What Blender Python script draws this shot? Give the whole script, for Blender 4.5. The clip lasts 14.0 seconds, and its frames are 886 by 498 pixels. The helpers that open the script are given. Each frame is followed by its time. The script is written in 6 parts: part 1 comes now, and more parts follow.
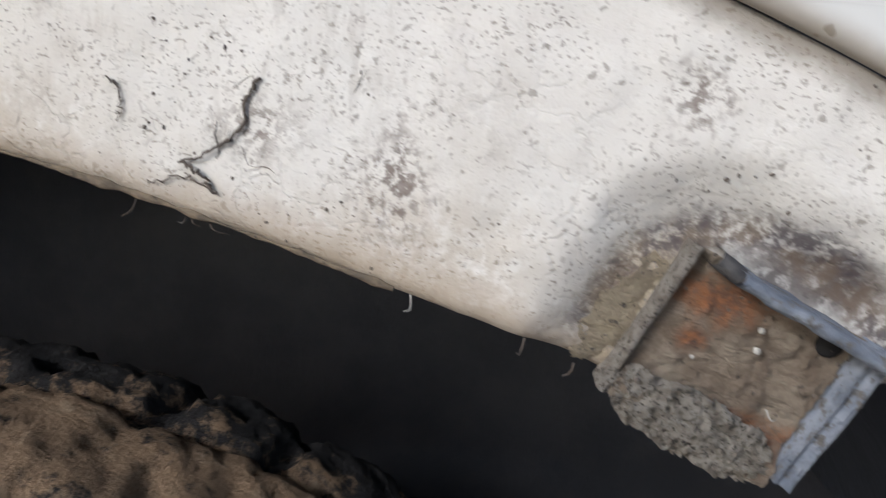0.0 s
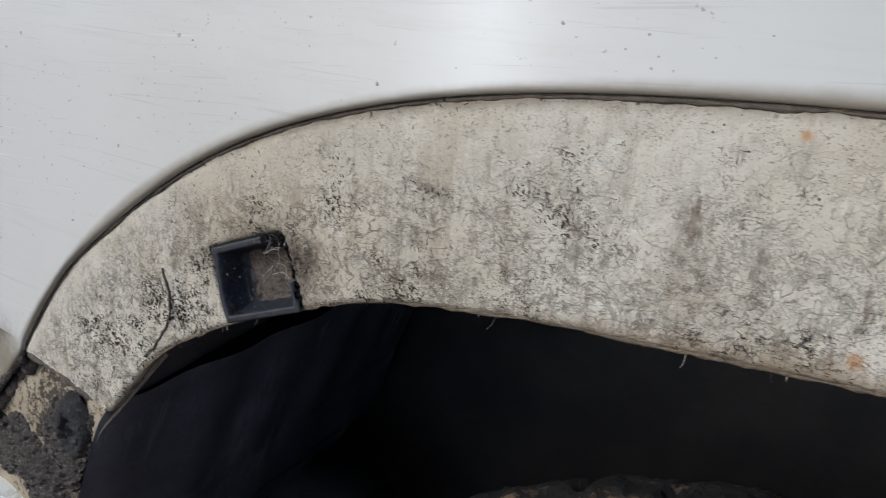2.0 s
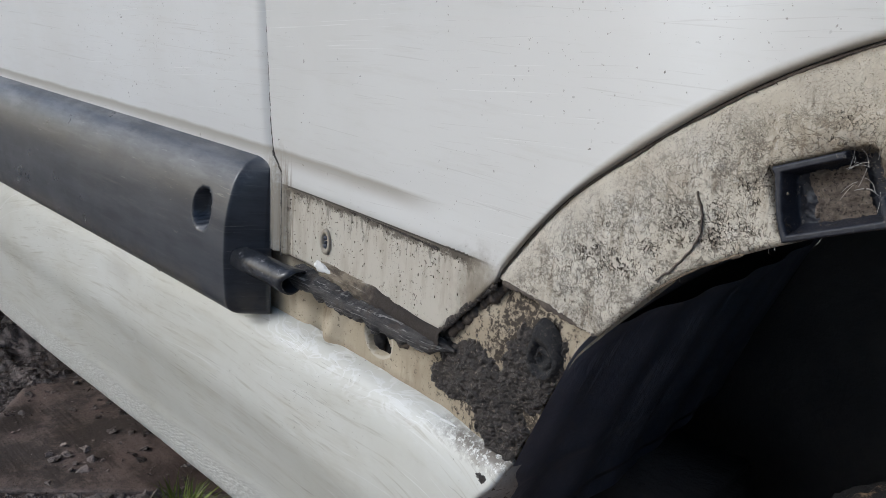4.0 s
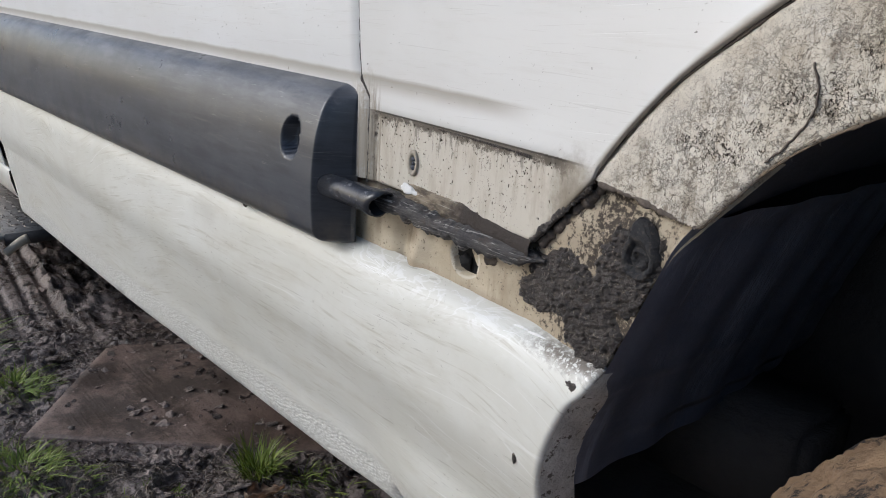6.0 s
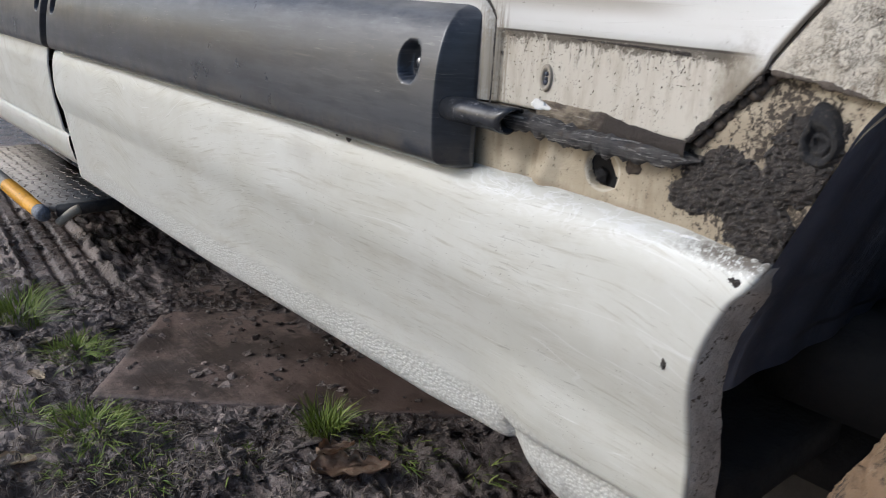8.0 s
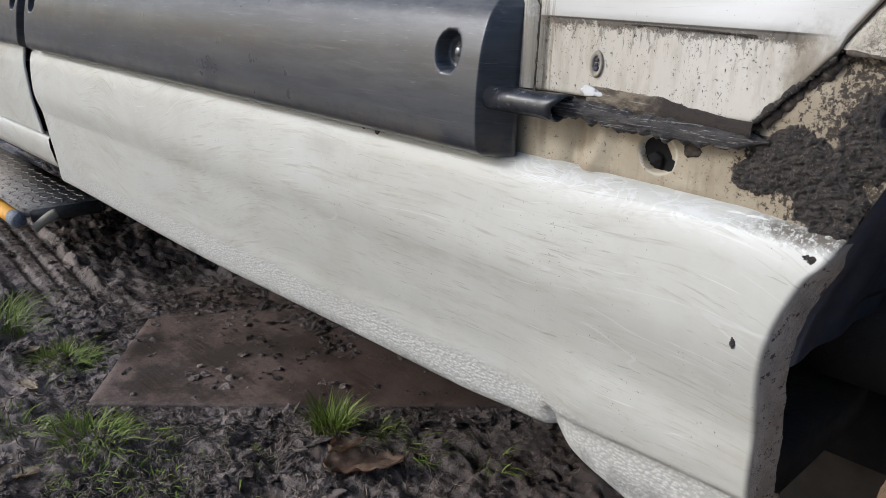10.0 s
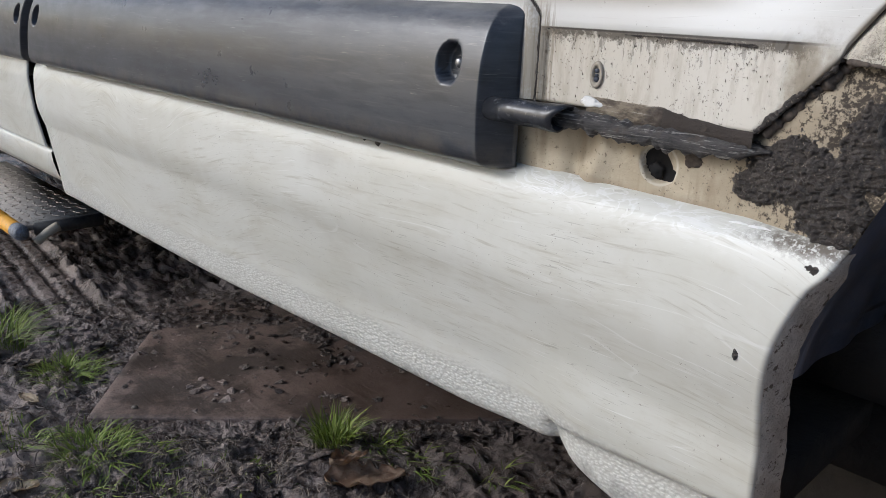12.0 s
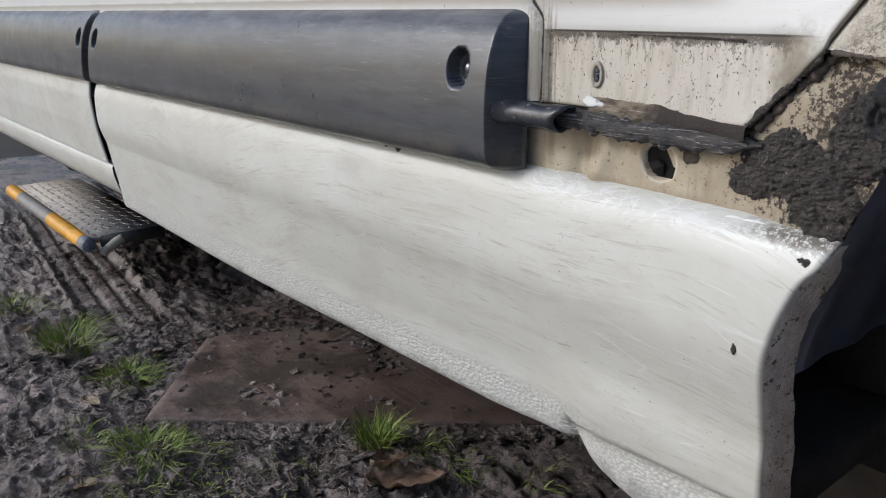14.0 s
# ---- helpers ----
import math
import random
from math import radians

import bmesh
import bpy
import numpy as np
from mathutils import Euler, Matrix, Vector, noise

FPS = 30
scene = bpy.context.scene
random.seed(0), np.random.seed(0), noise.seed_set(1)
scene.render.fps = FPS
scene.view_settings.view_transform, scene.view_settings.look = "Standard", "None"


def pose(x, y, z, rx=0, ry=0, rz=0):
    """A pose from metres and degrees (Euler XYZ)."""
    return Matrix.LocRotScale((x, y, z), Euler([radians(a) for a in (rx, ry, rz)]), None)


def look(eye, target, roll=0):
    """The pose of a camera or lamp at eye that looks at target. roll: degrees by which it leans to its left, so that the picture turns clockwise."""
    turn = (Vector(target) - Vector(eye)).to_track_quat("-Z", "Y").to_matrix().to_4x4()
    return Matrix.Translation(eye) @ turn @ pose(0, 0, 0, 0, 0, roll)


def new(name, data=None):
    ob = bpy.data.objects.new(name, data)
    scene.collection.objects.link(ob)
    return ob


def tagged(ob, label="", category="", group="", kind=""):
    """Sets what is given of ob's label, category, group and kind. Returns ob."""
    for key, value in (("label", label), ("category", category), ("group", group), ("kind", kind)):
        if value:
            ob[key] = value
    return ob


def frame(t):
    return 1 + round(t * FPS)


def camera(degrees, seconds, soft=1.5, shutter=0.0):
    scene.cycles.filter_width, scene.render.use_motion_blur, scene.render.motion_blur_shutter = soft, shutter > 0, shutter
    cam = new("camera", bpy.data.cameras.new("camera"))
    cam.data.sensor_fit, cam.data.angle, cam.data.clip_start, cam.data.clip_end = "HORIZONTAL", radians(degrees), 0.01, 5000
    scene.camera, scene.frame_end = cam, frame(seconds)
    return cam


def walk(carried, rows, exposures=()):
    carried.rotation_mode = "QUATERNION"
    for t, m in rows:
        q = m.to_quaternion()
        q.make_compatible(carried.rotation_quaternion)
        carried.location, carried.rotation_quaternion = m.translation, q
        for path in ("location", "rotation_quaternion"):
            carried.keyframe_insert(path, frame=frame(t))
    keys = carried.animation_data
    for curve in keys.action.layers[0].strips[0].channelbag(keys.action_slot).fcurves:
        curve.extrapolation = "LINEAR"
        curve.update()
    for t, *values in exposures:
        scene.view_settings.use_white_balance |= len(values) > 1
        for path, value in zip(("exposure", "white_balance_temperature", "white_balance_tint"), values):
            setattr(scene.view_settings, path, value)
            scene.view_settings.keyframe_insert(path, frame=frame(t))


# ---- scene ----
cam = camera(59.3, 14.0, soft=0.9, shutter=0.15)
PATH = [
    (0.0, (0.073, 0.067, 0.910), (-0.031, 2.004, 0.424), 7.3),
    (0.1, (0.062, 0.069, 0.921), (-0.054, 1.979, 0.338), 6.7),
    (0.3, (0.029, 0.065, 0.924), (-0.125, 1.969, 0.331), 6.7),
    (0.4, (0.006, 0.060, 0.931), (-0.171, 1.957, 0.321), 6.9),
    (0.5, (-0.012, 0.054, 0.930), (-0.294, 1.966, 0.414), 7.1),
    (0.7, (-0.056, 0.049, 0.943), (-0.408, 1.931, 0.367), 7.3),
    (0.9, (-0.088, 0.042, 0.956), (-0.544, 1.900, 0.372), 7.1),
    (1, (-0.103, 0.037, 0.960), (-0.562, 1.885, 0.348), 6.8),
    (1.2, (-0.133, 0.030, 0.950), (-0.517, 1.864, 0.462), 8.8),
    (1.5, (-0.153, 0.026, 0.965), (-0.796, 1.836, 0.406), 7.0),
    (2, (-0.208, -0.002, 0.973), (-1.068, 1.701, 0.374), 5.4),
    (2.5, (-0.244, -0.015, 0.961), (-1.236, 1.623, 0.384), 5.1),
    (3, (-0.275, -0.045, 0.940), (-1.387, 1.511, 0.357), 4.8),
    (3.5, (-0.306, -0.085, 0.923), (-1.528, 1.385, 0.332), 4.3),
    (3.7, (-0.318, -0.106, 0.920), (-1.572, 1.336, 0.331), 4.3),
    (5.8, (-0.316, -0.126, 0.869), (-1.705, 1.185, 0.277), 3.8),
    (6, (-0.317, -0.136, 0.858), (-1.716, 1.159, 0.253), 3.8),
    (6.5, (-0.321, -0.163, 0.855), (-1.771, 1.061, 0.225), 3.1),
    (7, (-0.322, -0.182, 0.837), (-1.791, 1.012, 0.191), 3.1),
    (7.5, (-0.321, -0.178, 0.827), (-1.782, 1.037, 0.203), 3.8),
    (8, (-0.366, -0.220, 0.790), (-1.781, 1.050, 0.169), 3.5),
    (8.2, (-0.399, -0.254, 0.776), (-1.782, 1.038, 0.128), 2.7),
    (10.3, (-0.426, -0.280, 0.786), (-1.755, 1.075, 0.156), 2.3),
    (10.5, (-0.429, -0.276, 0.792), (-1.755, 1.078, 0.153), 1.9),
    (11, (-0.430, -0.272, 0.793), (-1.755, 1.087, 0.165), 2.1),
    (11.5, (-0.427, -0.272, 0.783), (-1.754, 1.093, 0.170), 2.7),
    (12, (-0.422, -0.276, 0.780), (-1.772, 1.072, 0.181), 2.4),
    (12.5, (-0.411, -0.261, 0.790), (-1.778, 1.079, 0.211), 2.1),
    (13, (-0.398, -0.260, 0.781), (-1.769, 1.076, 0.202), 1.9),
    (13.5, (-0.396, -0.255, 0.786), (-1.769, 1.081, 0.212), 1.7),
    (14, (-0.373, -0.252, 0.779), (-1.843, 0.974, 0.199), 0.1),
]
STOPS = ((0.0, -0.22), (0.5, -0.30), (1.2, -0.26), (2.0, -0.60), (3.7, -0.66), (5.8, -0.42), (8.0, -0.37), (14.0, -0.42))
walk(cam, [(t, look(eye, target, roll)) for t, eye, target, roll in PATH], [(t, s, 5540 if 1.5 < t < 4 else 5640, 8.8 if t < 1.5 else 7.4 if t < 4 else 9.3) for t, s in STOPS])

# ---- light: an overcast day with a soft sun ----
SUN_AZ, SUN_EL = 219.0, 29.0
world = bpy.data.worlds.new("sky")
scene.world = world
world.use_nodes = True
wn = world.node_tree.nodes
sky = wn.new("ShaderNodeTexSky")
sky.sky_type, sky.sun_disc = "NISHITA", False
sky.sun_elevation, sky.sun_rotation = radians(SUN_EL), radians(SUN_AZ)
sky.air_density, sky.dust_density, sky.ozone_density = 1.0, 3.5, 1.0
wn["Background"].inputs["Strength"].default_value = 0.18
world.node_tree.links.new(sky.outputs[0], wn["Background"].inputs[0])
sun_data = bpy.data.lights.new("sun", "SUN")
sun_data.energy, sun_data.angle, sun_data.color = 1.55, radians(6), (1.0, 0.975, 0.94)
sun = new("sun", sun_data)
saz, sel = radians(SUN_AZ), radians(SUN_EL)
sun.matrix_world = look((-0.6 + 6 * math.sin(saz) * math.cos(sel), 6 * math.cos(saz) * math.cos(sel), 6 * math.sin(sel)), (-0.6, 0, 0))
scene.view_settings.exposure = 0.0


# ---- material kit ----
class Mat:
    """A small writer of node materials; coordinates are metres."""

    def __init__(self, name):
        self.m = bpy.data.materials.new(name)
        self.m.use_nodes = True
        self.t = self.m.node_tree
        self.b = self.t.nodes["Principled BSDF"]
        self.co = self.t.nodes.new("ShaderNodeTexCoord").outputs["Object"]
        self.xyz = None

    def n(self, kind):
        return self.t.nodes.new(kind)

    def put(self, socket, value):
        if isinstance(value, bpy.types.NodeSocket):
            self.t.links.new(value, socket)
        elif isinstance(value, tuple) and len(value) == 3 and socket.type == "RGBA":
            socket.default_value = (*value, 1)
        else:
            socket.default_value = value

    def scaled(self, sx, sy, sz, shift=(0, 0, 0)):
        k = self.n("ShaderNodeMapping")
        k.inputs["Scale"].default_value, k.inputs["Location"].default_value = (sx, sy, sz), shift
        self.t.links.new(self.co, k.inputs["Vector"])
        return k.outputs[0]

    def tilted(self, along, across):
        """Stretched along the car, climbing a little to its rear."""
        k = self.n("ShaderNodeMapping")
        k.vector_type = "TEXTURE"
        k.inputs["Rotation"].default_value = (0, radians(-5), 0)
        k.inputs["Scale"].default_value = (1 / along, 1 / along, 1 / across)
        self.t.links.new(self.co, k.inputs["Vector"])
        return k.outputs[0]

    def noise(self, scale, detail=4.0, rough=0.6, vec=None, dist=0.0):
        k = self.n("ShaderNodeTexNoise")
        self.put(k.inputs["Vector"], vec or self.co)
        for key, v in (("Scale", scale), ("Detail", detail), ("Roughness", rough), ("Distortion", dist)):
            k.inputs[key].default_value = v
        return k.outputs[0]

    def cells(self, scale, feature="F1", vec=None):
        k = self.n("ShaderNodeTexVoronoi")
        k.feature = feature
        self.put(k.inputs["Vector"], vec or self.co)
        k.inputs["Scale"].default_value = scale
        return k.outputs["Distance"]

    def step(self, f, lo, hi, a=0.0, b=1.0):
        k = self.n("ShaderNodeMapRange")
        k.interpolation_type = "SMOOTHSTEP"
        for i, v in enumerate((f, lo, hi, a, b)):
            self.put(k.inputs[i], v)
        return k.outputs[0]

    def op(self, kind, a, b=0.0):
        k = self.n("ShaderNodeMath")
        k.operation = kind
        self.put(k.inputs[0], a), self.put(k.inputs[1], b)
        return k.outputs[0]

    def mul(self, a, b):
        return self.op("MULTIPLY", a, b)

    def add(self, a, b):
        return self.op("ADD", a, b)

    def top(self, *fs):
        out = fs[0]
        for f in fs[1:]:
            out = self.op("MAXIMUM", out, f)
        return out

    def mix(self, f, a, b):
        k = self.n("ShaderNodeMix")
        k.data_type = "RGBA"
        self.put(k.inputs[0], f), self.put(k.inputs[6], a), self.put(k.inputs[7], b)
        return k.outputs[2]

    def axis(self, i):
        if self.xyz is None:
            self.xyz = self.n("ShaderNodeSeparateXYZ")
            self.t.links.new(self.co, self.xyz.inputs[0])
        return self.xyz.outputs[i]

    def spot(self, cx, cz, rx, rz, soft=0.6, ragged=0.5, scale=60, other=2):
        """A ragged stain round a place on the side of the car."""
        dx = self.op("DIVIDE", self.op("SUBTRACT", self.axis(0), cx), rx)
        dz = self.op("DIVIDE", self.op("SUBTRACT", self.axis(other), cz), rz)
        d = self.op("SQRT", self.add(self.mul(dx, dx), self.mul(dz, dz)))
        d = self.add(d, self.mul(self.add(self.noise(scale, 6, 0.7), -0.5), ragged * 2))
        return self.step(d, 1.0 + soft * 0.4, 1.0 - soft, 0.0, 1.0)

    def ring(self, cx, cz, rx, rz, wide, ragged=0.3, scale=90):
        """A ragged ring round a place on the side of the car; wide is a share of its radius."""
        dx = self.op("DIVIDE", self.op("SUBTRACT", self.axis(0), cx), rx)
        dz = self.op("DIVIDE", self.op("SUBTRACT", self.axis(2), cz), rz)
        d = self.op("SQRT", self.add(self.mul(dx, dx), self.mul(dz, dz)))
        d = self.add(d, self.mul(self.add(self.noise(scale, 6, 0.7), -0.5), ragged * 2))
        return self.step(self.op("ABSOLUTE", self.add(d, -1.0)), wide, wide * 0.15)

    def done(self, color, rough=0.5, height=None, strength=0.3, depth=0.002, metal=0.0, spec=0.5, coat=0.0):
        self.put(self.b.inputs["Base Color"], color)
        self.put(self.b.inputs["Roughness"], rough)
        self.b.inputs["Metallic"].default_value = metal
        self.b.inputs["Specular IOR Level"].default_value = spec
        self.b.inputs["Coat Weight"].default_value = coat
        self.b.inputs["Coat Roughness"].default_value = 0.22
        if height is not None:
            k = self.n("ShaderNodeBump")
            k.inputs["Strength"].default_value, k.inputs["Distance"].default_value = strength, depth
            self.put(k.inputs["Height"], height)
            self.t.links.new(k.outputs[0], self.b.inputs["Normal"])
        return self.m


ARCH_FIT = (1.502, 2.747, -1.018, -1.354, -0.802, -0.158, 0.950)


def above_arch(m):
    """Height over the arch line as a node value."""
    p = ARCH_FIT[0]
    for c in ARCH_FIT[1:]:
        p = m.add(m.mul(m.axis(0), p), c)
    return m.op("SUBTRACT", m.axis(2), p)


def band_paint():
    """Cream arch paint under a crust of dried dirt: grain, drips, specks, fine cracks and stains."""
    m = Mat("dirty_cream_arch_paint")
    tone = m.mix(m.step(m.noise(14, 5), 0.35, 0.68), (0.550, 0.500, 0.405), (0.660, 0.620, 0.535))
    right = m.step(m.axis(0), -0.16, 0.06)
    tone = m.mix(m.mul(right, 0.75), tone, (0.68, 0.665, 0.635))
    drip = m.step(m.noise(1, 6, 0.68, m.scaled(120, 120, 22)), 0.49, 0.68)
    dirty = m.mul(m.add(m.mul(m.op("SUBTRACT", 1.0, right), 0.7), 0.22), m.step(above_arch(m), -0.008, -0.036, 0.45, 1.0))
    col = m.mix(m.mul(m.mul(drip, dirty), 0.6), tone, (0.29, 0.235, 0.165))
    cloud = m.step(m.noise(42, 7, 0.72), 0.52, 0.70)
    col = m.mix(m.mul(m.mul(cloud, dirty), 0.42), col, (0.24, 0.18, 0.115))
    warp = m.n("ShaderNodeVectorMath")
    warp.operation = "MULTIPLY_ADD"
    noise_col = m.n("ShaderNodeTexNoise")
    noise_col.inputs["Scale"].default_value, noise_col.inputs["Detail"].default_value = 170, 5
    m.t.links.new(m.co, noise_col.inputs["Vector"])
    m.t.links.new(noise_col.outputs["Color"], warp.inputs[0])
    warp.inputs[1].default_value = (0.012, 0.012, 0.012)
    m.t.links.new(m.co, warp.inputs[2])
    crack = m.step(m.cells(90, "DISTANCE_TO_EDGE", warp.outputs[0]), 0.045, 0.012)
    where = m.mul(m.step(m.noise(30, 4), 0.46, 0.60), dirty)
    crack = m.mul(crack, where)
    col = m.mix(m.mul(crack, 0.35), col, (0.085, 0.067, 0.05))
    def squiggle(scale, width, lo, hi, where_scale, vec=None):
        ridge = m.op("ABSOLUTE", m.add(m.noise(scale, 3, 0.55, vec, 0.8), -0.5))
        return m.mul(m.step(ridge, width, width * 0.35), m.step(m.noise(where_scale, 4, 0.65), lo, hi))
    worn = m.mul(dirty, 1.15)
    lines = m.top(m.mul(squiggle(130, 0.019, 0.43, 0.53, 48), worn), m.mul(squiggle(260, 0.036, 0.45, 0.56, 75), worn),
                  m.mul(squiggle(48, 0.008, 0.44, 0.52, 22), worn), m.mul(squiggle(420, 0.045, 0.48, 0.58, 60), m.mul(worn, 0.8)))
    low = m.step(m.add(m.axis(2), m.mul(m.op("ABSOLUTE", m.add(m.axis(0), 0.12)), 0.16)), 0.958, 0.925, 0.25, 1.0)
    worn_blot = m.mul(m.step(m.noise(120, 7, 0.75), 0.535, 0.60), m.step(m.noise(26, 4), 0.40, 0.58))
    col = m.mix(m.mul(m.mul(worn_blot, worn), m.mul(low, 0.55)), col, (0.16, 0.125, 0.09))
    flake = m.mul(m.step(m.noise(75, 5, 0.7, m.scaled(1, 1, 1, (4, 0, 2))), 0.60, 0.66), worn)
    col = m.mix(m.mul(flake, 0.55), col, (0.72, 0.69, 0.62))
    lines = m.mul(m.mul(lines, low), m.step(m.axis(0), 0.0, -0.16))
    runs = m.mul(m.step(m.noise(1, 5, 0.65, m.scaled(330, 330, 75)), 0.55, 0.66), m.mul(worn, m.step(m.noise(28, 4), 0.44, 0.62)))
    col = m.mix(m.mul(runs, 0.7), col, (0.14, 0.10, 0.065))
    col = m.mix(m.mul(m.mul(lines, m.step(m.axis(0), -0.18, -0.42, 0.55, 0.95)), 0.70), col, (0.085, 0.066, 0.047))
    speck = m.mul(m.step(m.noise(620, 2, 0.5), 0.64, 0.68), m.step(m.noise(55, 3), 0.38, 0.58))
    big = m.mul(m.step(m.noise(1, 3, 0.6, m.scaled(760, 760, 520)), 0.645, 0.685), m.step(m.noise(24, 2), 0.42, 0.58))
    tiny = m.mul(m.step(m.noise(1, 2, 0.5, m.scaled(1000, 1000, 1500)), 0.60, 0.66), m.step(m.noise(70, 3), 0.35, 0.6))
    col = m.mix(m.mul(m.top(m.mul(speck, 0.7), m.mul(big, 0.6), m.mul(tiny, 0.85)), 0.75), col, (0.135, 0.105, 0.078))
    tan = m.top(m.spot(-0.055, 0.889, 0.060, 0.010, 0.9, 0.7), m.spot(-0.125, 0.891, 0.040, 0.010, 0.9, 0.7), m.spot(0.060, 0.876, 0.035, 0.012, 0.9, 0.8), m.spot(-0.105, 0.893, 0.035, 0.016, 0.9, 0.8), m.spot(-0.42, 0.875, 0.05, 0.02, 0.9, 0.9))
    col = m.mix(m.mul(m.mul(tan, m.step(m.noise(240, 5, 0.7), 0.36, 0.54)), 0.40), col, (0.31, 0.24, 0.15))
    under = m.add(above_arch(m), m.mul(m.add(m.noise(90, 6, 0.75), -0.5), 0.006))
    col = m.mix(m.mul(m.step(under, -0.0065, -0.0012), 0.72), col, (0.16, 0.125, 0.085))
    # stains round the fixings, a few rust freckles and a worn white scrape
    lip_z = m.op("SUBTRACT", 0.8855, m.mul(m.mul(m.add(m.axis(0), 0.118), m.add(m.axis(0), 0.118)), 0.56))
    hem = m.op("SUBTRACT", m.add(m.axis(2), m.mul(m.add(m.noise(70, 6, 0.7), -0.5), 0.012)), lip_z)
    col = m.mix(m.mul(m.mul(m.step(hem, 0.010, 0.001), m.step(m.axis(0), -0.40, -0.33)), 0.6), col, (0.28, 0.205, 0.125))
    patch = m.mul(m.top(m.spot(0.103, 0.908, 0.005, 0.006, 0.9, 1.3, 220), m.spot(0.056, 0.887, 0.007, 0.012, 0.9, 1.4, 220), m.spot(0.030, 0.893, 0.010, 0.006, 0.9, 1.4, 260), m.spot(-0.153, 0.934, 0.009, 0.006, 0.9, 1.1, 150)), m.mul(m.step(m.noise(520, 4, 0.7), 0.47, 0.56), 0.85))
    col = m.mix(patch, col, (0.15, 0.115, 0.095))
    halo = m.mul(m.ring(0.1165, 0.8645, 0.0238, 0.0232, 0.28, 0.16, 130), m.step(m.axis(2), 0.858, 0.872))
    halo = m.mul(halo, m.step(m.noise(620, 4, 0.7), 0.36, 0.54, 0.35, 1.0))
    pack = m.mul(m.spot(0.105, 0.868, 0.014, 0.020, 0.5, 0.3, 150), m.step(m.axis(0), 0.128, 0.116))
    col = m.mix(m.mul(pack, 0.85), col, m.mix(m.step(m.noise(330, 5, 0.7), 0.42, 0.60), (0.44, 0.36, 0.23), (0.15, 0.115, 0.085)))
    tuck = m.mul(m.spot(0.127, 0.8815, 0.017, 0.0065, 0.7, 0.5, 200), m.step(m.noise(420, 5, 0.7), 0.34, 0.52, 0.5, 1.0))
    col = m.mix(m.mul(tuck, 0.9), col, (0.075, 0.062, 0.060))
    col = m.mix(m.mul(halo, 0.90), col, m.mix(m.step(m.noise(130, 3), 0.42, 0.58), (0.058, 0.046, 0.052), (0.12, 0.088, 0.064)))
    stain = m.top(m.spot(-0.136, 0.911, 0.033, 0.021, 0.55, 0.7, 170), m.spot(-0.129, 0.915, 0.040, 0.027, 1.0, 0.9, 150), m.spot(-0.166, 0.895, 0.012, 0.010, 0.9, 0.9, 200), m.spot(-0.412, 0.858, 0.030, 0.024, 0.8, 0.55, 120), m.spot(-0.396, 0.868, 0.016, 0.012, 0.9, 0.9, 150))
    col = m.mix(m.mul(m.mul(stain, m.step(m.noise(260, 5, 0.7), 0.20, 0.55, 0.6, 1.0)), 0.92), col, (0.066, 0.047, 0.033))
    rust = m.top(*[m.spot(x, z, r, r, 0.8, 0.5, 300) for x, z, r in
                   ((-0.176, 0.912, 0.0022), (-0.183, 0.903, 0.002), (-0.194, 0.890, 0.0030), (-0.219, 0.948, 0.0018))])
    col = m.mix(m.mul(rust, 0.75), col, (0.42, 0.20, 0.06))
    scrape = m.mul(m.spot(-0.142, 0.936, 0.032, 0.0010, 0.6, 0.8, 150), 0.45)
    col = m.mix(scrape, col, (0.80, 0.80, 0.80))
    col = m.mix(m.mul(m.spot(-0.160, 0.887, 0.009, 0.006, 0.5, 0.5), 0.9), col, (0.36, 0.36, 0.40))
    col = m.mix(m.mul(m.spot(-0.171, 0.960, 0.0035, 0.003, 0.3, 0.4), 0.7), col, (0.28, 0.27, 0.25))
    h = m.add(m.mul(m.noise(230, 6, 0.7), 0.7), m.mul(m.noise(60, 4), 0.6))
    h = m.add(h, m.mul(m.top(crack, lines), -0.6))
    return m.done(col, 0.68, h, 0.55, 0.0018, spec=0.4)


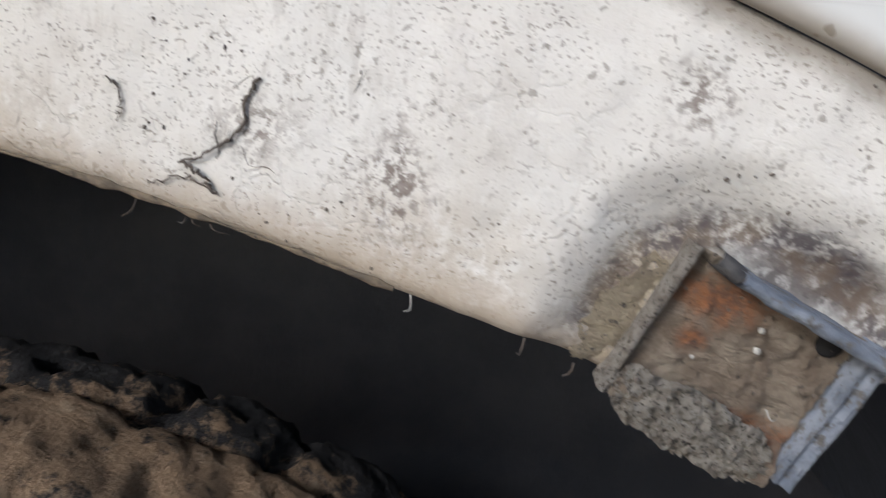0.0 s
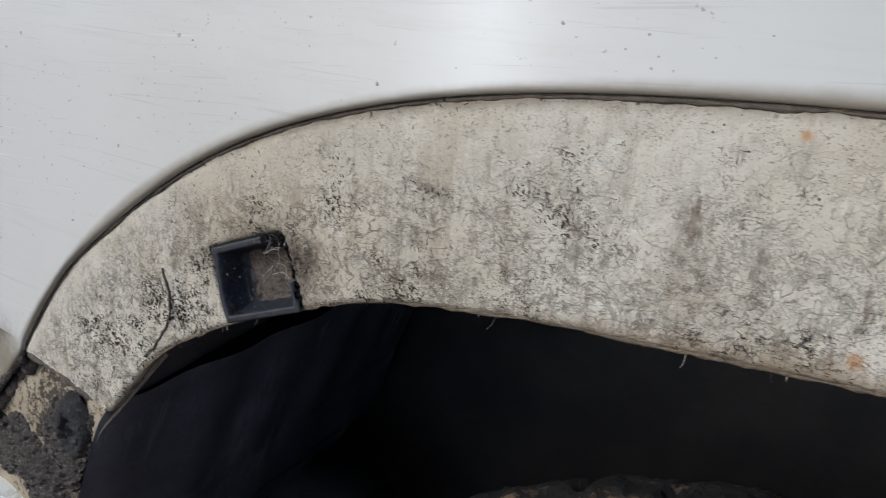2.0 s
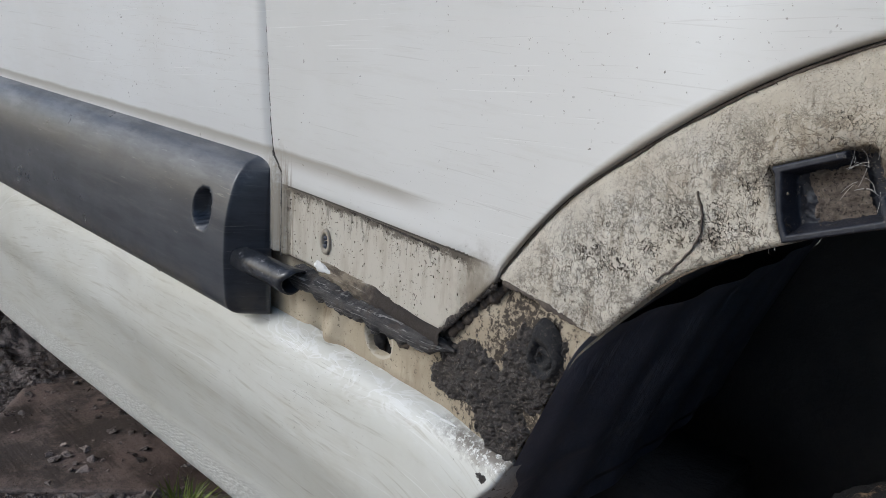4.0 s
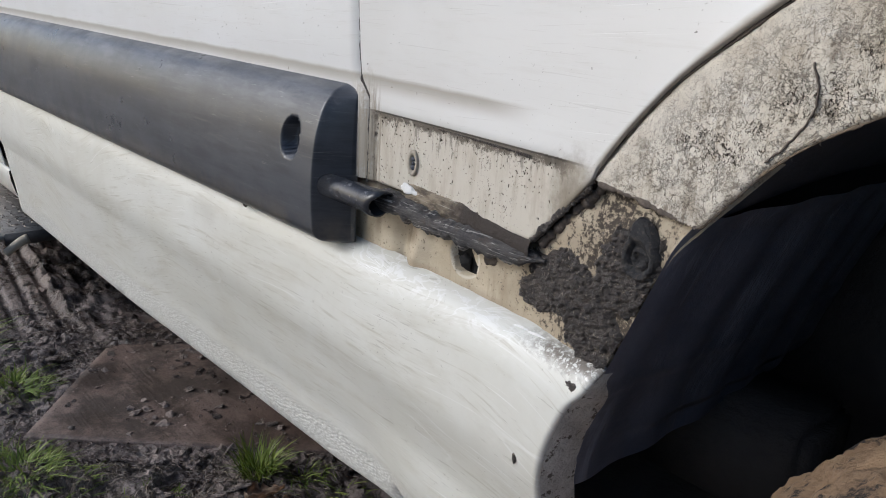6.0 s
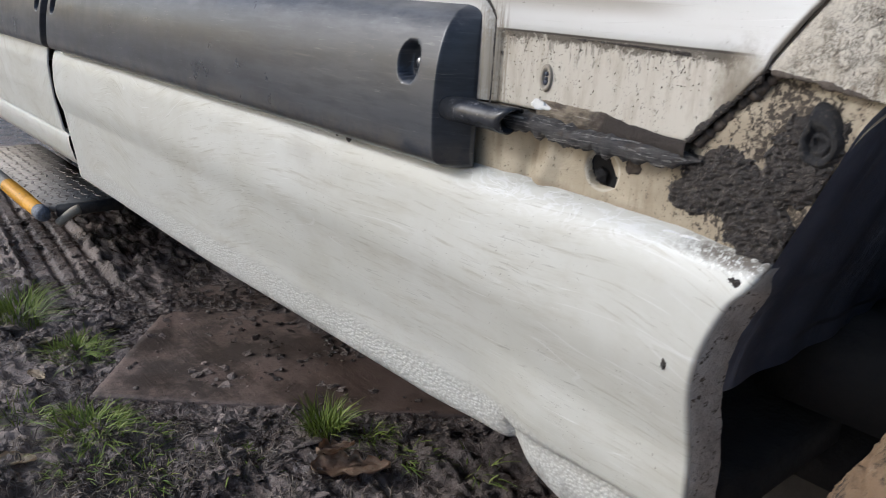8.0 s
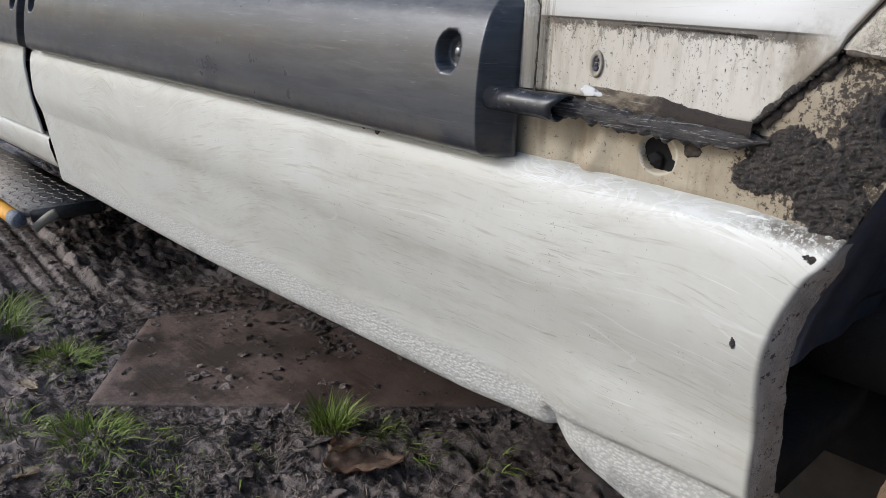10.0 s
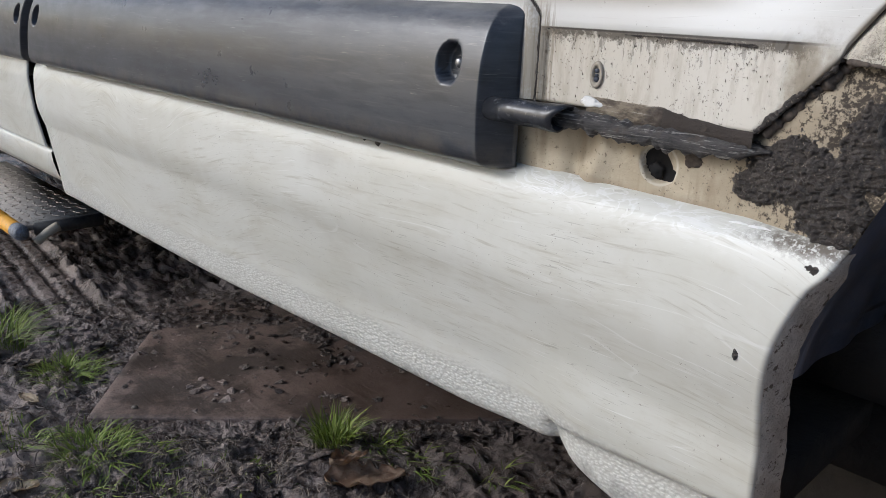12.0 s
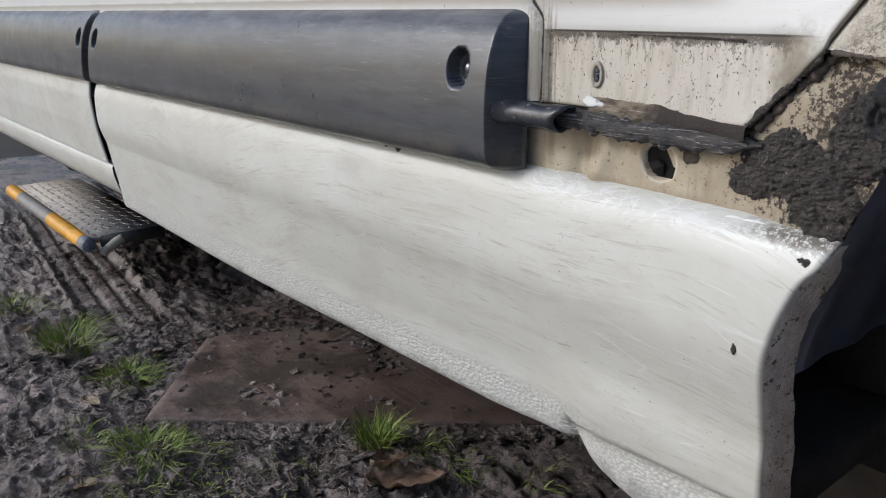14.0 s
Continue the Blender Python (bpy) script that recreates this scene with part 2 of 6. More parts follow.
def panel_paint(name, tone, shade, dust, gloss=0.34, streak=(14, 14, 160)):
    """White car paint: dulled gloss, dust film, fine scratches and flecks."""
    m = Mat(name)
    col = m.mix(m.step(m.noise(5, 5), 0.38, 0.66), tone, shade)
    film = m.step(m.noise(1, 6, 0.7, m.scaled(*streak)), 0.50, 0.74)
    col = m.mix(m.mul(film, dust), col, (0.34, 0.31, 0.24))
    scratch = m.top(m.step(m.noise(1, 3, 0.5, m.scaled(9, 9, 620)), 0.665, 0.70), m.step(m.noise(1, 3, 0.5, m.tilted(14, 900)), 0.68, 0.70))
    col = m.mix(m.mul(scratch, 0.22), col, (0.36, 0.34, 0.31))
    hair = m.mul(m.step(m.noise(1, 2, 0.5, m.tilted(6, 1100)), 0.685, 0.71), m.step(m.noise(7, 3), 0.50, 0.60))
    col = m.mix(m.mul(hair, 0.4), col, (0.86, 0.86, 0.85))
    dot = m.mul(m.step(m.noise(430, 2), 0.70, 0.73), m.step(m.noise(9, 4, 0.6), 0.46, 0.58))
    col = m.mix(m.mul(dot, 0.6), col, (0.16, 0.14, 0.11))
    fleck = m.mul(m.step(m.noise(190, 2), 0.715, 0.74), m.step(m.noise(16, 3), 0.45, 0.6))
    col = m.mix(m.mul(fleck, 0.85), col, (0.07, 0.06, 0.045))
    rough = m.step(m.noise(6, 2, 0.5), 0.3, 0.75, gloss * 1.0, gloss * 1.4)
    h = m.add(m.mul(m.noise(300, 4), 0.3), m.mul(m.noise(26, 3), 0.12))
    return m, col, rough, h


def upper_paint():
    m, col, rough, h = panel_paint("white_upper_paint", (0.640, 0.640, 0.622), (0.600, 0.598, 0.575), 0.12, 0.30)
    # grime in the trim's old seat and round the fold at its end
    seat = m.mul(m.step(m.axis(2), 0.768, 0.762), m.step(m.axis(0), -0.60, -0.62))
    grime = m.step(m.noise(1, 6, 0.7, m.scaled(90, 90, 22)), 0.44, 0.66)
    col = m.mix(m.mul(seat, 0.8), col, (0.485, 0.448, 0.368))
    col = m.mix(m.mul(m.mul(seat, grime), 0.42), col, (0.30, 0.25, 0.18))
    edge = m.add(m.axis(2), m.mul(m.add(m.noise(30, 4), -0.5), -0.012))
    below = m.op("SUBTRACT", 0.7660, m.axis(2))
    inside = m.mul(m.step(below, -0.0004, 0.0006), m.step(m.axis(0), -0.605, -0.64))
    line = m.step(m.op("SUBTRACT", m.add(m.mul(m.noise(150, 7, 0.78), 0.7), m.mul(m.noise(28, 4), 0.3)), m.mul(below, 17.0)), 0.355, 0.42)
    drip = m.mul(m.step(m.op("SUBTRACT", m.noise(1, 6, 0.72, m.scaled(240, 240, 60)), m.mul(below, 5.0)), 0.46, 0.54), 0.7)
    rim = m.mul(m.step(m.add(below, m.mul(m.noise(260, 5, 0.7), 0.0016)), 0.0030, 0.0020), m.step(edge, 0.74, 0.75))
    col = m.mix(m.mul(m.mul(m.top(line, drip), inside), 0.88), col, (0.085, 0.069, 0.052))
    col = m.mix(m.mul(m.mul(rim, inside), 0.92), col, (0.040, 0.032, 0.025))
    shut = m.mul(m.spot(-0.866, 0.735, 0.014, 0.055, 0.7, 0.9, 160), 0.85)
    col = m.mix(shut, col, (0.30, 0.265, 0.205))
    # rolled edge over the arch: grime, and its soft shade in the colour
    over = m.add(above_arch(m), m.mul(m.add(m.noise(60, 5, 0.7), -0.5), 0.003))
    col = m.mix(m.mul(m.mul(m.step(over, 0.0060, 0.0004), m.step(m.axis(0), -0.612, -0.598)), 0.75), col, (0.24, 0.195, 0.135))
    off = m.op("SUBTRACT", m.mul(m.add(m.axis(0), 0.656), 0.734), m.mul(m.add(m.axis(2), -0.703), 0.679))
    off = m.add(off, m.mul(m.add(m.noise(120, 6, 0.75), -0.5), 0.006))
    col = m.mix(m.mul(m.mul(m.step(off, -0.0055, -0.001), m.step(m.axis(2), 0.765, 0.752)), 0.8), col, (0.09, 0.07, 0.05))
    corner = m.spot(-0.622, 0.738, 0.026, 0.034, 0.8, 0.7, 110)
    col = m.mix(m.mul(corner, 0.75), col, (0.17, 0.14, 0.10))
    strip = m.mul(m.mul(m.step(m.axis(0), -0.842, -0.852), m.step(m.axis(2), 0.800, 0.770)), m.step(m.noise(1, 5, 0.65, m.scaled(420, 420, 16)), 0.44, 0.60))
    col = m.mix(m.mul(strip, 0.75), col, (0.20, 0.165, 0.12))
    speck = m.mul(m.mul(seat, m.step(m.noise(40, 3), 0.42, 0.58)), m.top(m.step(m.noise(260, 5, 0.65), 0.625, 0.65), m.step(m.noise(1, 4, 0.65, m.scaled(520, 520, 240)), 0.625, 0.65)))
    col = m.mix(m.mul(speck, 0.8), col, (0.09, 0.072, 0.055))
    # body line: the crease's shade put into the colour as a dark band
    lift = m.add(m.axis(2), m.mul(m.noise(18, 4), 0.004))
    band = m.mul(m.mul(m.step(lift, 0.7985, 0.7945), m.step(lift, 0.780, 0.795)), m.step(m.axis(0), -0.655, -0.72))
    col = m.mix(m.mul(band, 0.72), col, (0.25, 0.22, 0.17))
    # polished along the car: fine level scratches draw highlights out upright
    up = m.n("ShaderNodeCombineXYZ")
    up.inputs[2].default_value = 1.0
    m.t.links.new(up.outputs[0], m.b.inputs["Tangent"])
    m.b.inputs["Anisotropic"].default_value = 1.0
    return m.done(col, rough, h, 0.04, 0.001, spec=0.55, coat=0.04)


def lower_paint():
    """Cream-white paint: wiped dirt in loose arcs, short nicks, a leathery stone-chip coat at the foot."""
    m = Mat("white_lower_paint")

    def wiped(turn, sway, along, across, shift=0.0):
        k = m.n("ShaderNodeVectorRotate")
        k.rotation_type = "Y_AXIS"
        k.inputs["Center"].default_value = (-1.0, 0.25, 0.50)
        m.put(k.inputs["Angle"], m.add(m.mul(m.add(m.noise(1.6, 2, 0.5), -0.5), sway), radians(turn)))
        m.t.links.new(m.co, k.inputs["Vector"])
        q = m.n("ShaderNodeMapping")
        q.inputs["Scale"].default_value, q.inputs["Location"].default_value = (along, along, across), (shift, 0, shift)
        m.t.links.new(k.outputs[0], q.inputs["Vector"])
        return q.outputs[0]

    col = m.mix(m.step(m.noise(4, 5), 0.36, 0.66), (0.650, 0.650, 0.605), (0.600, 0.595, 0.535))
    film = m.step(m.noise(9, 6, 0.7), 0.46, 0.70)
    col = m.mix(m.mul(film, 0.22), col, (0.46, 0.435, 0.36))
    sweep = m.step(m.noise(1, 6, 0.7, wiped(5, 0.5, 7, 40)), 0.48, 0.70)
    col = m.mix(m.mul(sweep, 0.40), col, (0.45, 0.425, 0.345))
    fine = m.mul(m.step(m.noise(1, 4, 0.6, wiped(3, 0.8, 14, 260, 2.0)), 0.55, 0.72), m.step(m.noise(6, 4), 0.30, 0.55))
    col = m.mix(m.mul(fine, 0.55), col, (0.40, 0.375, 0.30))
    pale = m.mul(m.step(m.noise(1, 3, 0.55, wiped(8, 0.7, 11, 420, 5.0)), 0.62, 0.70), m.step(m.noise(5, 3, 0.6), 0.42, 0.6))
    col = m.mix(m.mul(pale, 0.6), col, (0.77, 0.77, 0.745))
    for turn, along, across, cut, seed in ((4, 26, 760, 0.670, 7.0), (11, 34, 620, 0.685, 9.0), (-4, 22, 900, 0.685, 12.0)):
        nick = m.mul(m.step(m.noise(1, 2, 0.5, wiped(turn, 0.6, along, across, seed)), cut, cut + 0.025), m.step(m.noise(8, 4, 0.6, m.scaled(1, 1, 1, (seed, 0, 0))), 0.47, 0.56))
        col = m.mix(m.mul(nick, 0.36), col, (0.19, 0.17, 0.13))
    arc = m.mul(m.step(m.op("ABSOLUTE", m.add(m.noise(1, 1, 0.4, wiped(6, 0.9, 3, 26, 3.0)), -0.5)), 0.006, 0.002), m.step(m.noise(7, 3), 0.50, 0.60))
    col = m.mix(m.mul(arc, 0.4), col, (0.78, 0.78, 0.76))
    dot = m.mul(m.step(m.noise(340, 2), 0.69, 0.72), m.step(m.noise(11, 4, 0.6), 0.46, 0.58))
    col = m.mix(m.mul(dot, 0.7), col, (0.15, 0.125, 0.09))
    # stone-chip coat
    coat = m.step(m.add(m.axis(2), m.mul(m.noise(10, 4), 0.024)), 0.411, 0.393)
    lump = m.n("ShaderNodeTexVoronoi")
    lump.feature = "SMOOTH_F1"
    m.put(lump.inputs["Vector"], m.scaled(1.0, 1.0, 1.5))
    lump.inputs["Scale"].default_value, lump.inputs["Smoothness"].default_value = 210, 0.6
    pit = m.add(lump.outputs["Distance"], m.mul(m.noise(300, 4, 0.7), 0.5))
    col = m.mix(m.mul(coat, 0.55), col, (0.70, 0.70, 0.675))
    col = m.mix(m.mul(m.mul(coat, m.step(pit, 0.56, 0.86)), 0.42), col, (0.36, 0.345, 0.305))
    scuff = m.mul(m.step(m.add(m.axis(2), m.mul(m.noise(14, 4), 0.02)), 0.368, 0.352), m.step(m.noise(9, 5, 0.7), 0.48, 0.60))
    col = m.mix(m.mul(scuff, 0.65), col, (0.25, 0.245, 0.235))
    # paint scraped bare along the ledge; its bright highlight is put into the white too
    scour = m.add(m.axis(2), m.mul(m.add(m.noise(1, 6, 0.7, m.tilted(14, 60)), -0.5), 0.04))
    bare = m.mul(m.mul(m.step(scour, 0.612, 0.631), m.step(m.axis(0), -0.62, -0.70)), m.step(m.axis(0), -0.93, -0.86))
    curl = m.step(m.op("ABSOLUTE", m.add(m.noise(1, 3, 0.5, m.tilted(26, 80), 1.2), -0.5)), 0.05, 0.01)
    col = m.mix(m.mul(bare, m.add(0.15, m.mul(curl, 0.45))), col, (0.78, 0.78, 0.77))
    end = m.mul(m.spot(-0.602, 0.634, 0.050, 0.0085, 0.8, 0.8, 130), m.step(m.noise(230, 7, 0.78), 0.42, 0.50))
    col = m.mix(m.mul(end, 0.9), col, (0.105, 0.080, 0.054))
    rub = m.spot(-1.17, 0.605, 0.040, 0.020, 1.0, 0.6, 30)
    col = m.mix(m.mul(rub, 0.35), col, (0.34, 0.325, 0.28))
    rough = m.step(m.noise(6, 3, 0.5), 0.3, 0.75, 0.36, 0.52)
    h = m.add(m.mul(m.noise(120, 3), 0.05), m.mul(m.mul(coat, pit), -1.7))
    return m.done(col, rough, h, 0.40, 0.0020, spec=0.45, coat=0.08)


def door_paint():
    m, col, rough, h = panel_paint("white_door_paint", (0.66, 0.67, 0.67), (0.625, 0.63, 0.62), 0.12)
    # shade of the body line's crease, coloured in along the door as well
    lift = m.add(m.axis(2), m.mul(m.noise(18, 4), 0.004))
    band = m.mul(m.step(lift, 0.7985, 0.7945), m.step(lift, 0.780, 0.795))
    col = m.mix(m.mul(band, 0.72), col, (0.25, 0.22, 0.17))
    strip = m.mul(m.mul(m.step(m.axis(0), -0.900, -0.882), m.step(m.axis(2), 0.800, 0.770)), m.step(m.noise(1, 5, 0.65, m.scaled(420, 420, 16)), 0.44, 0.60))
    col = m.mix(m.mul(strip, 0.75), col, (0.20, 0.165, 0.12))
    shut = m.mul(m.spot(-0.876, 0.735, 0.014, 0.055, 0.7, 0.9, 160), 0.85)
    col = m.mix(shut, col, (0.30, 0.265, 0.205))
    return m.done(col, rough, h, 0.06, 0.001, coat=0.2)


def recess_paint():
    """Bare cream primer in the recess, stained and spattered."""
    m = Mat("cream_primer")
    col = m.mix(m.step(m.noise(22, 5), 0.38, 0.64), (0.50, 0.435, 0.325), (0.40, 0.34, 0.245))
    run = m.step(m.noise(1, 5, 0.6, m.scaled(90, 90, 14)), 0.52, 0.70)
    col = m.mix(m.mul(run, 0.5), col, (0.26, 0.205, 0.14))
    col = m.mix(m.mul(m.spot(-0.600, 0.69, 0.085, 0.075, 0.9, 0.5, 70), 0.55), col, (0.21, 0.165, 0.115))
    filth = m.mul(m.top(m.spot(-0.600, 0.672, 0.078, 0.050, 1.0, 0.35, 60), m.spot(-0.585, 0.722, 0.048, 0.052, 1.0, 0.4, 60)), 1.0)
    grain = m.noise(190, 7, 0.78)
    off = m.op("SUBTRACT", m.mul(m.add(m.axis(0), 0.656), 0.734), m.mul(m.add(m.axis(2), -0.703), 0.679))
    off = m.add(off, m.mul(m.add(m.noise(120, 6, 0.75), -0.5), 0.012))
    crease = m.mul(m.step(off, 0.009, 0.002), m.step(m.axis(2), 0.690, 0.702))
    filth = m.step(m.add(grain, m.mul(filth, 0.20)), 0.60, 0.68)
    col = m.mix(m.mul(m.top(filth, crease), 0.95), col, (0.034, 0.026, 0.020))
    # folds and ledge foot darkened: their soft shade put into the colour
    fold = m.top(m.spot(-0.818, 0.665, 0.006, 0.034, 0.9, 0.5, 60), m.spot(-0.860, 0.668, 0.005, 0.034, 0.9, 0.6, 60), m.spot(-0.79, 0.640, 0.04, 0.006, 0.9, 0.7, 60), m.spot(-0.70, 0.640, 0.05, 0.006, 0.9, 0.8, 60))
    col = m.mix(m.mul(fold, 0.55), col, (0.24, 0.19, 0.13))
    col = m.mix(m.mul(m.ring(-0.737, 0.665, 0.0175, 0.0160, 0.10, 0.05), 0.7), col, (0.64, 0.60, 0.50))
    speck = m.step(m.noise(330, 3), 0.63, 0.68)
    col = m.mix(m.mul(speck, 0.7), col, (0.12, 0.095, 0.07))
    h = m.add(m.noise(160, 6, 0.7), m.mul(m.noise(40, 3), 0.7))
    return m.done(col, 0.7, h, 0.4, 0.002, spec=0.3)


def simple(name, a, b, scale, rough, bump=0.3, depth=0.002, metal=0.0, spec=0.5, fine=None, c=None, cut=(0.6, 0.68)):
    m = Mat(name)
    col = m.mix(m.step(m.noise(scale, 6, 0.65), 0.36, 0.66), a, b)
    if c:
        col = m.mix(m.step(m.noise(scale * 2.3, 5, 0.7), *cut), col, c)
    h = m.add(m.noise(fine or scale * 4, 6, 0.7), m.mul(m.noise(scale, 4), 0.6))
    return m.done(col, rough, h, bump, depth, metal, spec)


def plastic_trim():
    m = Mat("faded_black_trim_plastic")
    col = m.mix(m.step(m.noise(1, 7, 0.7, m.scaled(10, 10, 60)), 0.38, 0.62), (0.026, 0.030, 0.039), (0.050, 0.055, 0.066))
    rub = m.step(m.noise(1, 6, 0.7, m.scaled(9, 9, 190)), 0.54, 0.72)
    col = m.mix(m.mul(rub, 0.42), col, (0.13, 0.13, 0.132))
    # dust along the top, with the sky's sheen put into the lighter colour
    col = m.mix(m.mul(m.mul(m.step(m.axis(2), 0.735, 0.775), m.step(m.noise(1, 6, 0.7, m.scaled(12, 40, 40)), 0.42, 0.66)), 0.6), col, (0.165, 0.165, 0.17))
    scratch = m.mul(m.step(m.noise(1, 4, 0.6, m.scaled(34, 34, 620)), 0.65, 0.69), m.step(m.noise(11, 4), 0.42, 0.6))
    col = m.mix(m.mul(scratch, 0.5), col, (0.26, 0.25, 0.23))
    dust = m.mul(m.step(m.axis(2), 0.672, 0.648), m.step(m.noise(26, 6, 0.7), 0.36, 0.62))
    col = m.mix(m.mul(dust, 0.55), col, (0.12, 0.105, 0.085))
    rough = m.step(m.noise(18, 5), 0.3, 0.7, 0.27, 0.42)
    h = m.add(m.mul(m.noise(700, 3), 0.5), m.mul(scratch, -0.4))
    return m.done(col, rough, h, 0.18, 0.0008, spec=0.62)


BAND, UPPER, LOWER, DOOR, RECESS, TRIM = band_paint(), upper_paint(), lower_paint(), door_paint(), recess_paint(), plastic_trim()
LINER = simple("black_underseal", (0.044, 0.051, 0.070), (0.066, 0.075, 0.098), 30, 0.5, 0.5, 0.003, spec=0.4)
# near-black for the drain hole's painted shade, its grommet and the slot
VOID = simple("black_hole_fill", (0.010, 0.010, 0.011), (0.018, 0.017, 0.017), 60, 0.8, 0.3, 0.001, spec=0.2)
FLANGE = simple("scuffed_grey_flange", (0.40, 0.375, 0.335), (0.55, 0.525, 0.48), 60, 0.75, 0.9, 0.003, c=(0.11, 0.09, 0.072), cut=(0.56, 0.62))


def cake_mat():
    """Black-brown mud, damp in its folds, with dried crumbs and pale grit."""
    m = Mat("dried_black_mud")
    col = m.mix(m.step(m.noise(70, 6, 0.7), 0.36, 0.64), (0.026, 0.020, 0.017), (0.062, 0.050, 0.042))
    col = m.mix(m.step(m.noise(160, 6, 0.75), 0.58, 0.70), col, (0.085, 0.066, 0.050))
    col = m.mix(m.step(m.noise(420, 4, 0.7), 0.61, 0.66), col, (0.24, 0.20, 0.15))
    h = m.add(m.mul(m.noise(330, 7, 0.78), 0.5), m.mul(m.op("ABSOLUTE", m.add(m.noise(190, 3, 0.6, None, 1.0), -0.5)), -3.2))
    return m.done(col, m.step(m.noise(90, 4), 0.35, 0.65, 0.28, 0.7), h, 0.8, 0.0035, spec=0.7)


MUD_CAKE = cake_mat()
RUBBER = simple("aged_black_rubber", (0.014, 0.014, 0.017), (0.030, 0.028, 0.027), 140, 0.55, 0.9, 0.002, c=(0.085, 0.070, 0.056), cut=(0.56, 0.66))
GREY_RUBBER = simple("dusty_grey_rubber", (0.036, 0.036, 0.042), (0.095, 0.090, 0.088), 160, 0.75, 0.7, 0.0014, c=(0.022, 0.02, 0.02), cut=(0.55, 0.63))
PIPE = simple("black_sleeve", (0.018, 0.020, 0.025), (0.040, 0.043, 0.050), 50, 0.27, 0.3, 0.0008, c=(0.17, 0.17, 0.175), cut=(0.60, 0.68))


def rail_mat():
    m = Mat("weathered_rail")
    streak = m.noise(1, 6, 0.7, m.scaled(45, 160, 420))
    col = m.mix(m.step(streak, 0.36, 0.62), (0.030, 0.028, 0.030), (0.092, 0.085, 0.080))
    col = m.mix(m.step(m.noise(1, 5, 0.65, m.scaled(30, 200, 600, (3, 0, 0))), 0.545, 0.64), col, (0.36, 0.345, 0.32))
    col = m.mix(m.mul(m.step(m.noise(60, 5), 0.52, 0.66), 0.6), col, (0.10, 0.075, 0.055))
    return m.done(col, 0.62, m.add(streak, m.noise(240, 5, 0.7)), 0.9, 0.003)


BAR = rail_mat()
FOAM = simple("brown_dirt", (0.20, 0.155, 0.105), (0.12, 0.095, 0.068), 180, 0.9, 0.6, 0.002, c=(0.05, 0.042, 0.034))


def foam_mat():
    m = Mat("torn_foam")
    lay = m.noise(1, 6, 0.7, m.scaled(60, 90, 160))
    col = m.mix(m.step(lay, 0.36, 0.62), (0.115, 0.090, 0.066), (0.33, 0.275, 0.20))
    col = m.mix(m.step(m.noise(1, 5, 0.65, m.scaled(22, 90, 500, (5, 0, 0))), 0.60, 0.67), col, (0.50, 0.46, 0.39))
    col = m.mix(m.step(m.add(m.axis(0), m.mul(m.noise(50, 4), 0.05)), -0.728, -0.706), col, (0.060, 0.048, 0.040))
    return m.done(col, 0.85, m.add(lay, m.noise(260, 5, 0.7)), 1.0, 0.004)


TORN_FOAM = foam_mat()
TAN = simple("tan_washer", (0.40, 0.36, 0.29), (0.33, 0.29, 0.23), 300, 0.7, 0.3, 0.0006)
WHITE_CHIP = simple("bare_white_filler", (0.80, 0.80, 0.78), (0.70, 0.70, 0.68), 90, 0.6, 0.4, 0.001)
YELLOW_PLUG = simple("yellow_plug", (0.68, 0.60, 0.14), (0.60, 0.52, 0.12), 200, 0.55, 0.2, 0.0006)
SMOKE_PLASTIC = simple("smoked_plastic", (0.035, 0.035, 0.034), (0.055, 0.054, 0.052), 120, 0.38, 0.2, 0.0005, c=(0.03, 0.03, 0.03))


def rusty_mat():
    """Grey-brown grime over rust, with orange bloom in one corner and along the foot."""
    m = Mat("rusty_muddy_steel")
    col = m.mix(m.step(m.noise(150, 6, 0.7), 0.36, 0.66), (0.17, 0.128, 0.092), (0.30, 0.25, 0.19))
    bloom = m.top(m.spot(0.1135, 0.8765, 0.009, 0.005, 0.9, 0.8, 170), m.spot(0.110, 0.869, 0.003, 0.003, 0.9, 0.6, 200), m.spot(0.1175, 0.854, 0.012, 0.004, 0.9, 0.9, 170))
    col = m.mix(m.mul(bloom, 0.85), col, m.mix(m.step(m.noise(300, 5, 0.7), 0.42, 0.6), (0.36, 0.135, 0.045), (0.15, 0.065, 0.035)))
    col = m.mix(m.mul(m.step(m.noise(520, 4, 0.7), 0.62, 0.67), 0.7), col, (0.06, 0.048, 0.04))
    h = m.add(m.noise(1, 6, 0.7, m.scaled(200, 200, 700)), m.noise(420, 6, 0.75))
    return m.done(col, 0.8, h, 0.9, 0.0022)


RUSTY = rusty_mat()
BRACKET_GREY = simple("blue_grey_bracket", (0.13, 0.15, 0.19), (0.26, 0.285, 0.335), 120, 0.5, 0.8, 0.0015, c=(0.12, 0.11, 0.10), cut=(0.52, 0.62))
CRUST = simple("gritty_dirt_crust", (0.50, 0.46, 0.40), (0.30, 0.26, 0.21), 420, 0.9, 1.0, 0.003, c=(0.10, 0.085, 0.07), cut=(0.56, 0.61))
PALE_CRUST = simple("pale_tan_dirt", (0.44, 0.37, 0.26), (0.30, 0.25, 0.18), 260, 0.9, 1.0, 0.003, c=(0.10, 0.085, 0.07), cut=(0.56, 0.63))
CLIP_BLACK = simple("dusty_black_plastic", (0.012, 0.014, 0.022), (0.026, 0.028, 0.038), 120, 0.5, 0.4, 0.001, c=(0.11, 0.10, 0.09), cut=(0.60, 0.66))
CLIP_DUST = simple("brown_clip_dust", (0.125, 0.100, 0.080), (0.19, 0.155, 0.125), 300, 0.9, 0.8, 0.002, c=(0.045, 0.037, 0.032), cut=(0.54, 0.62))
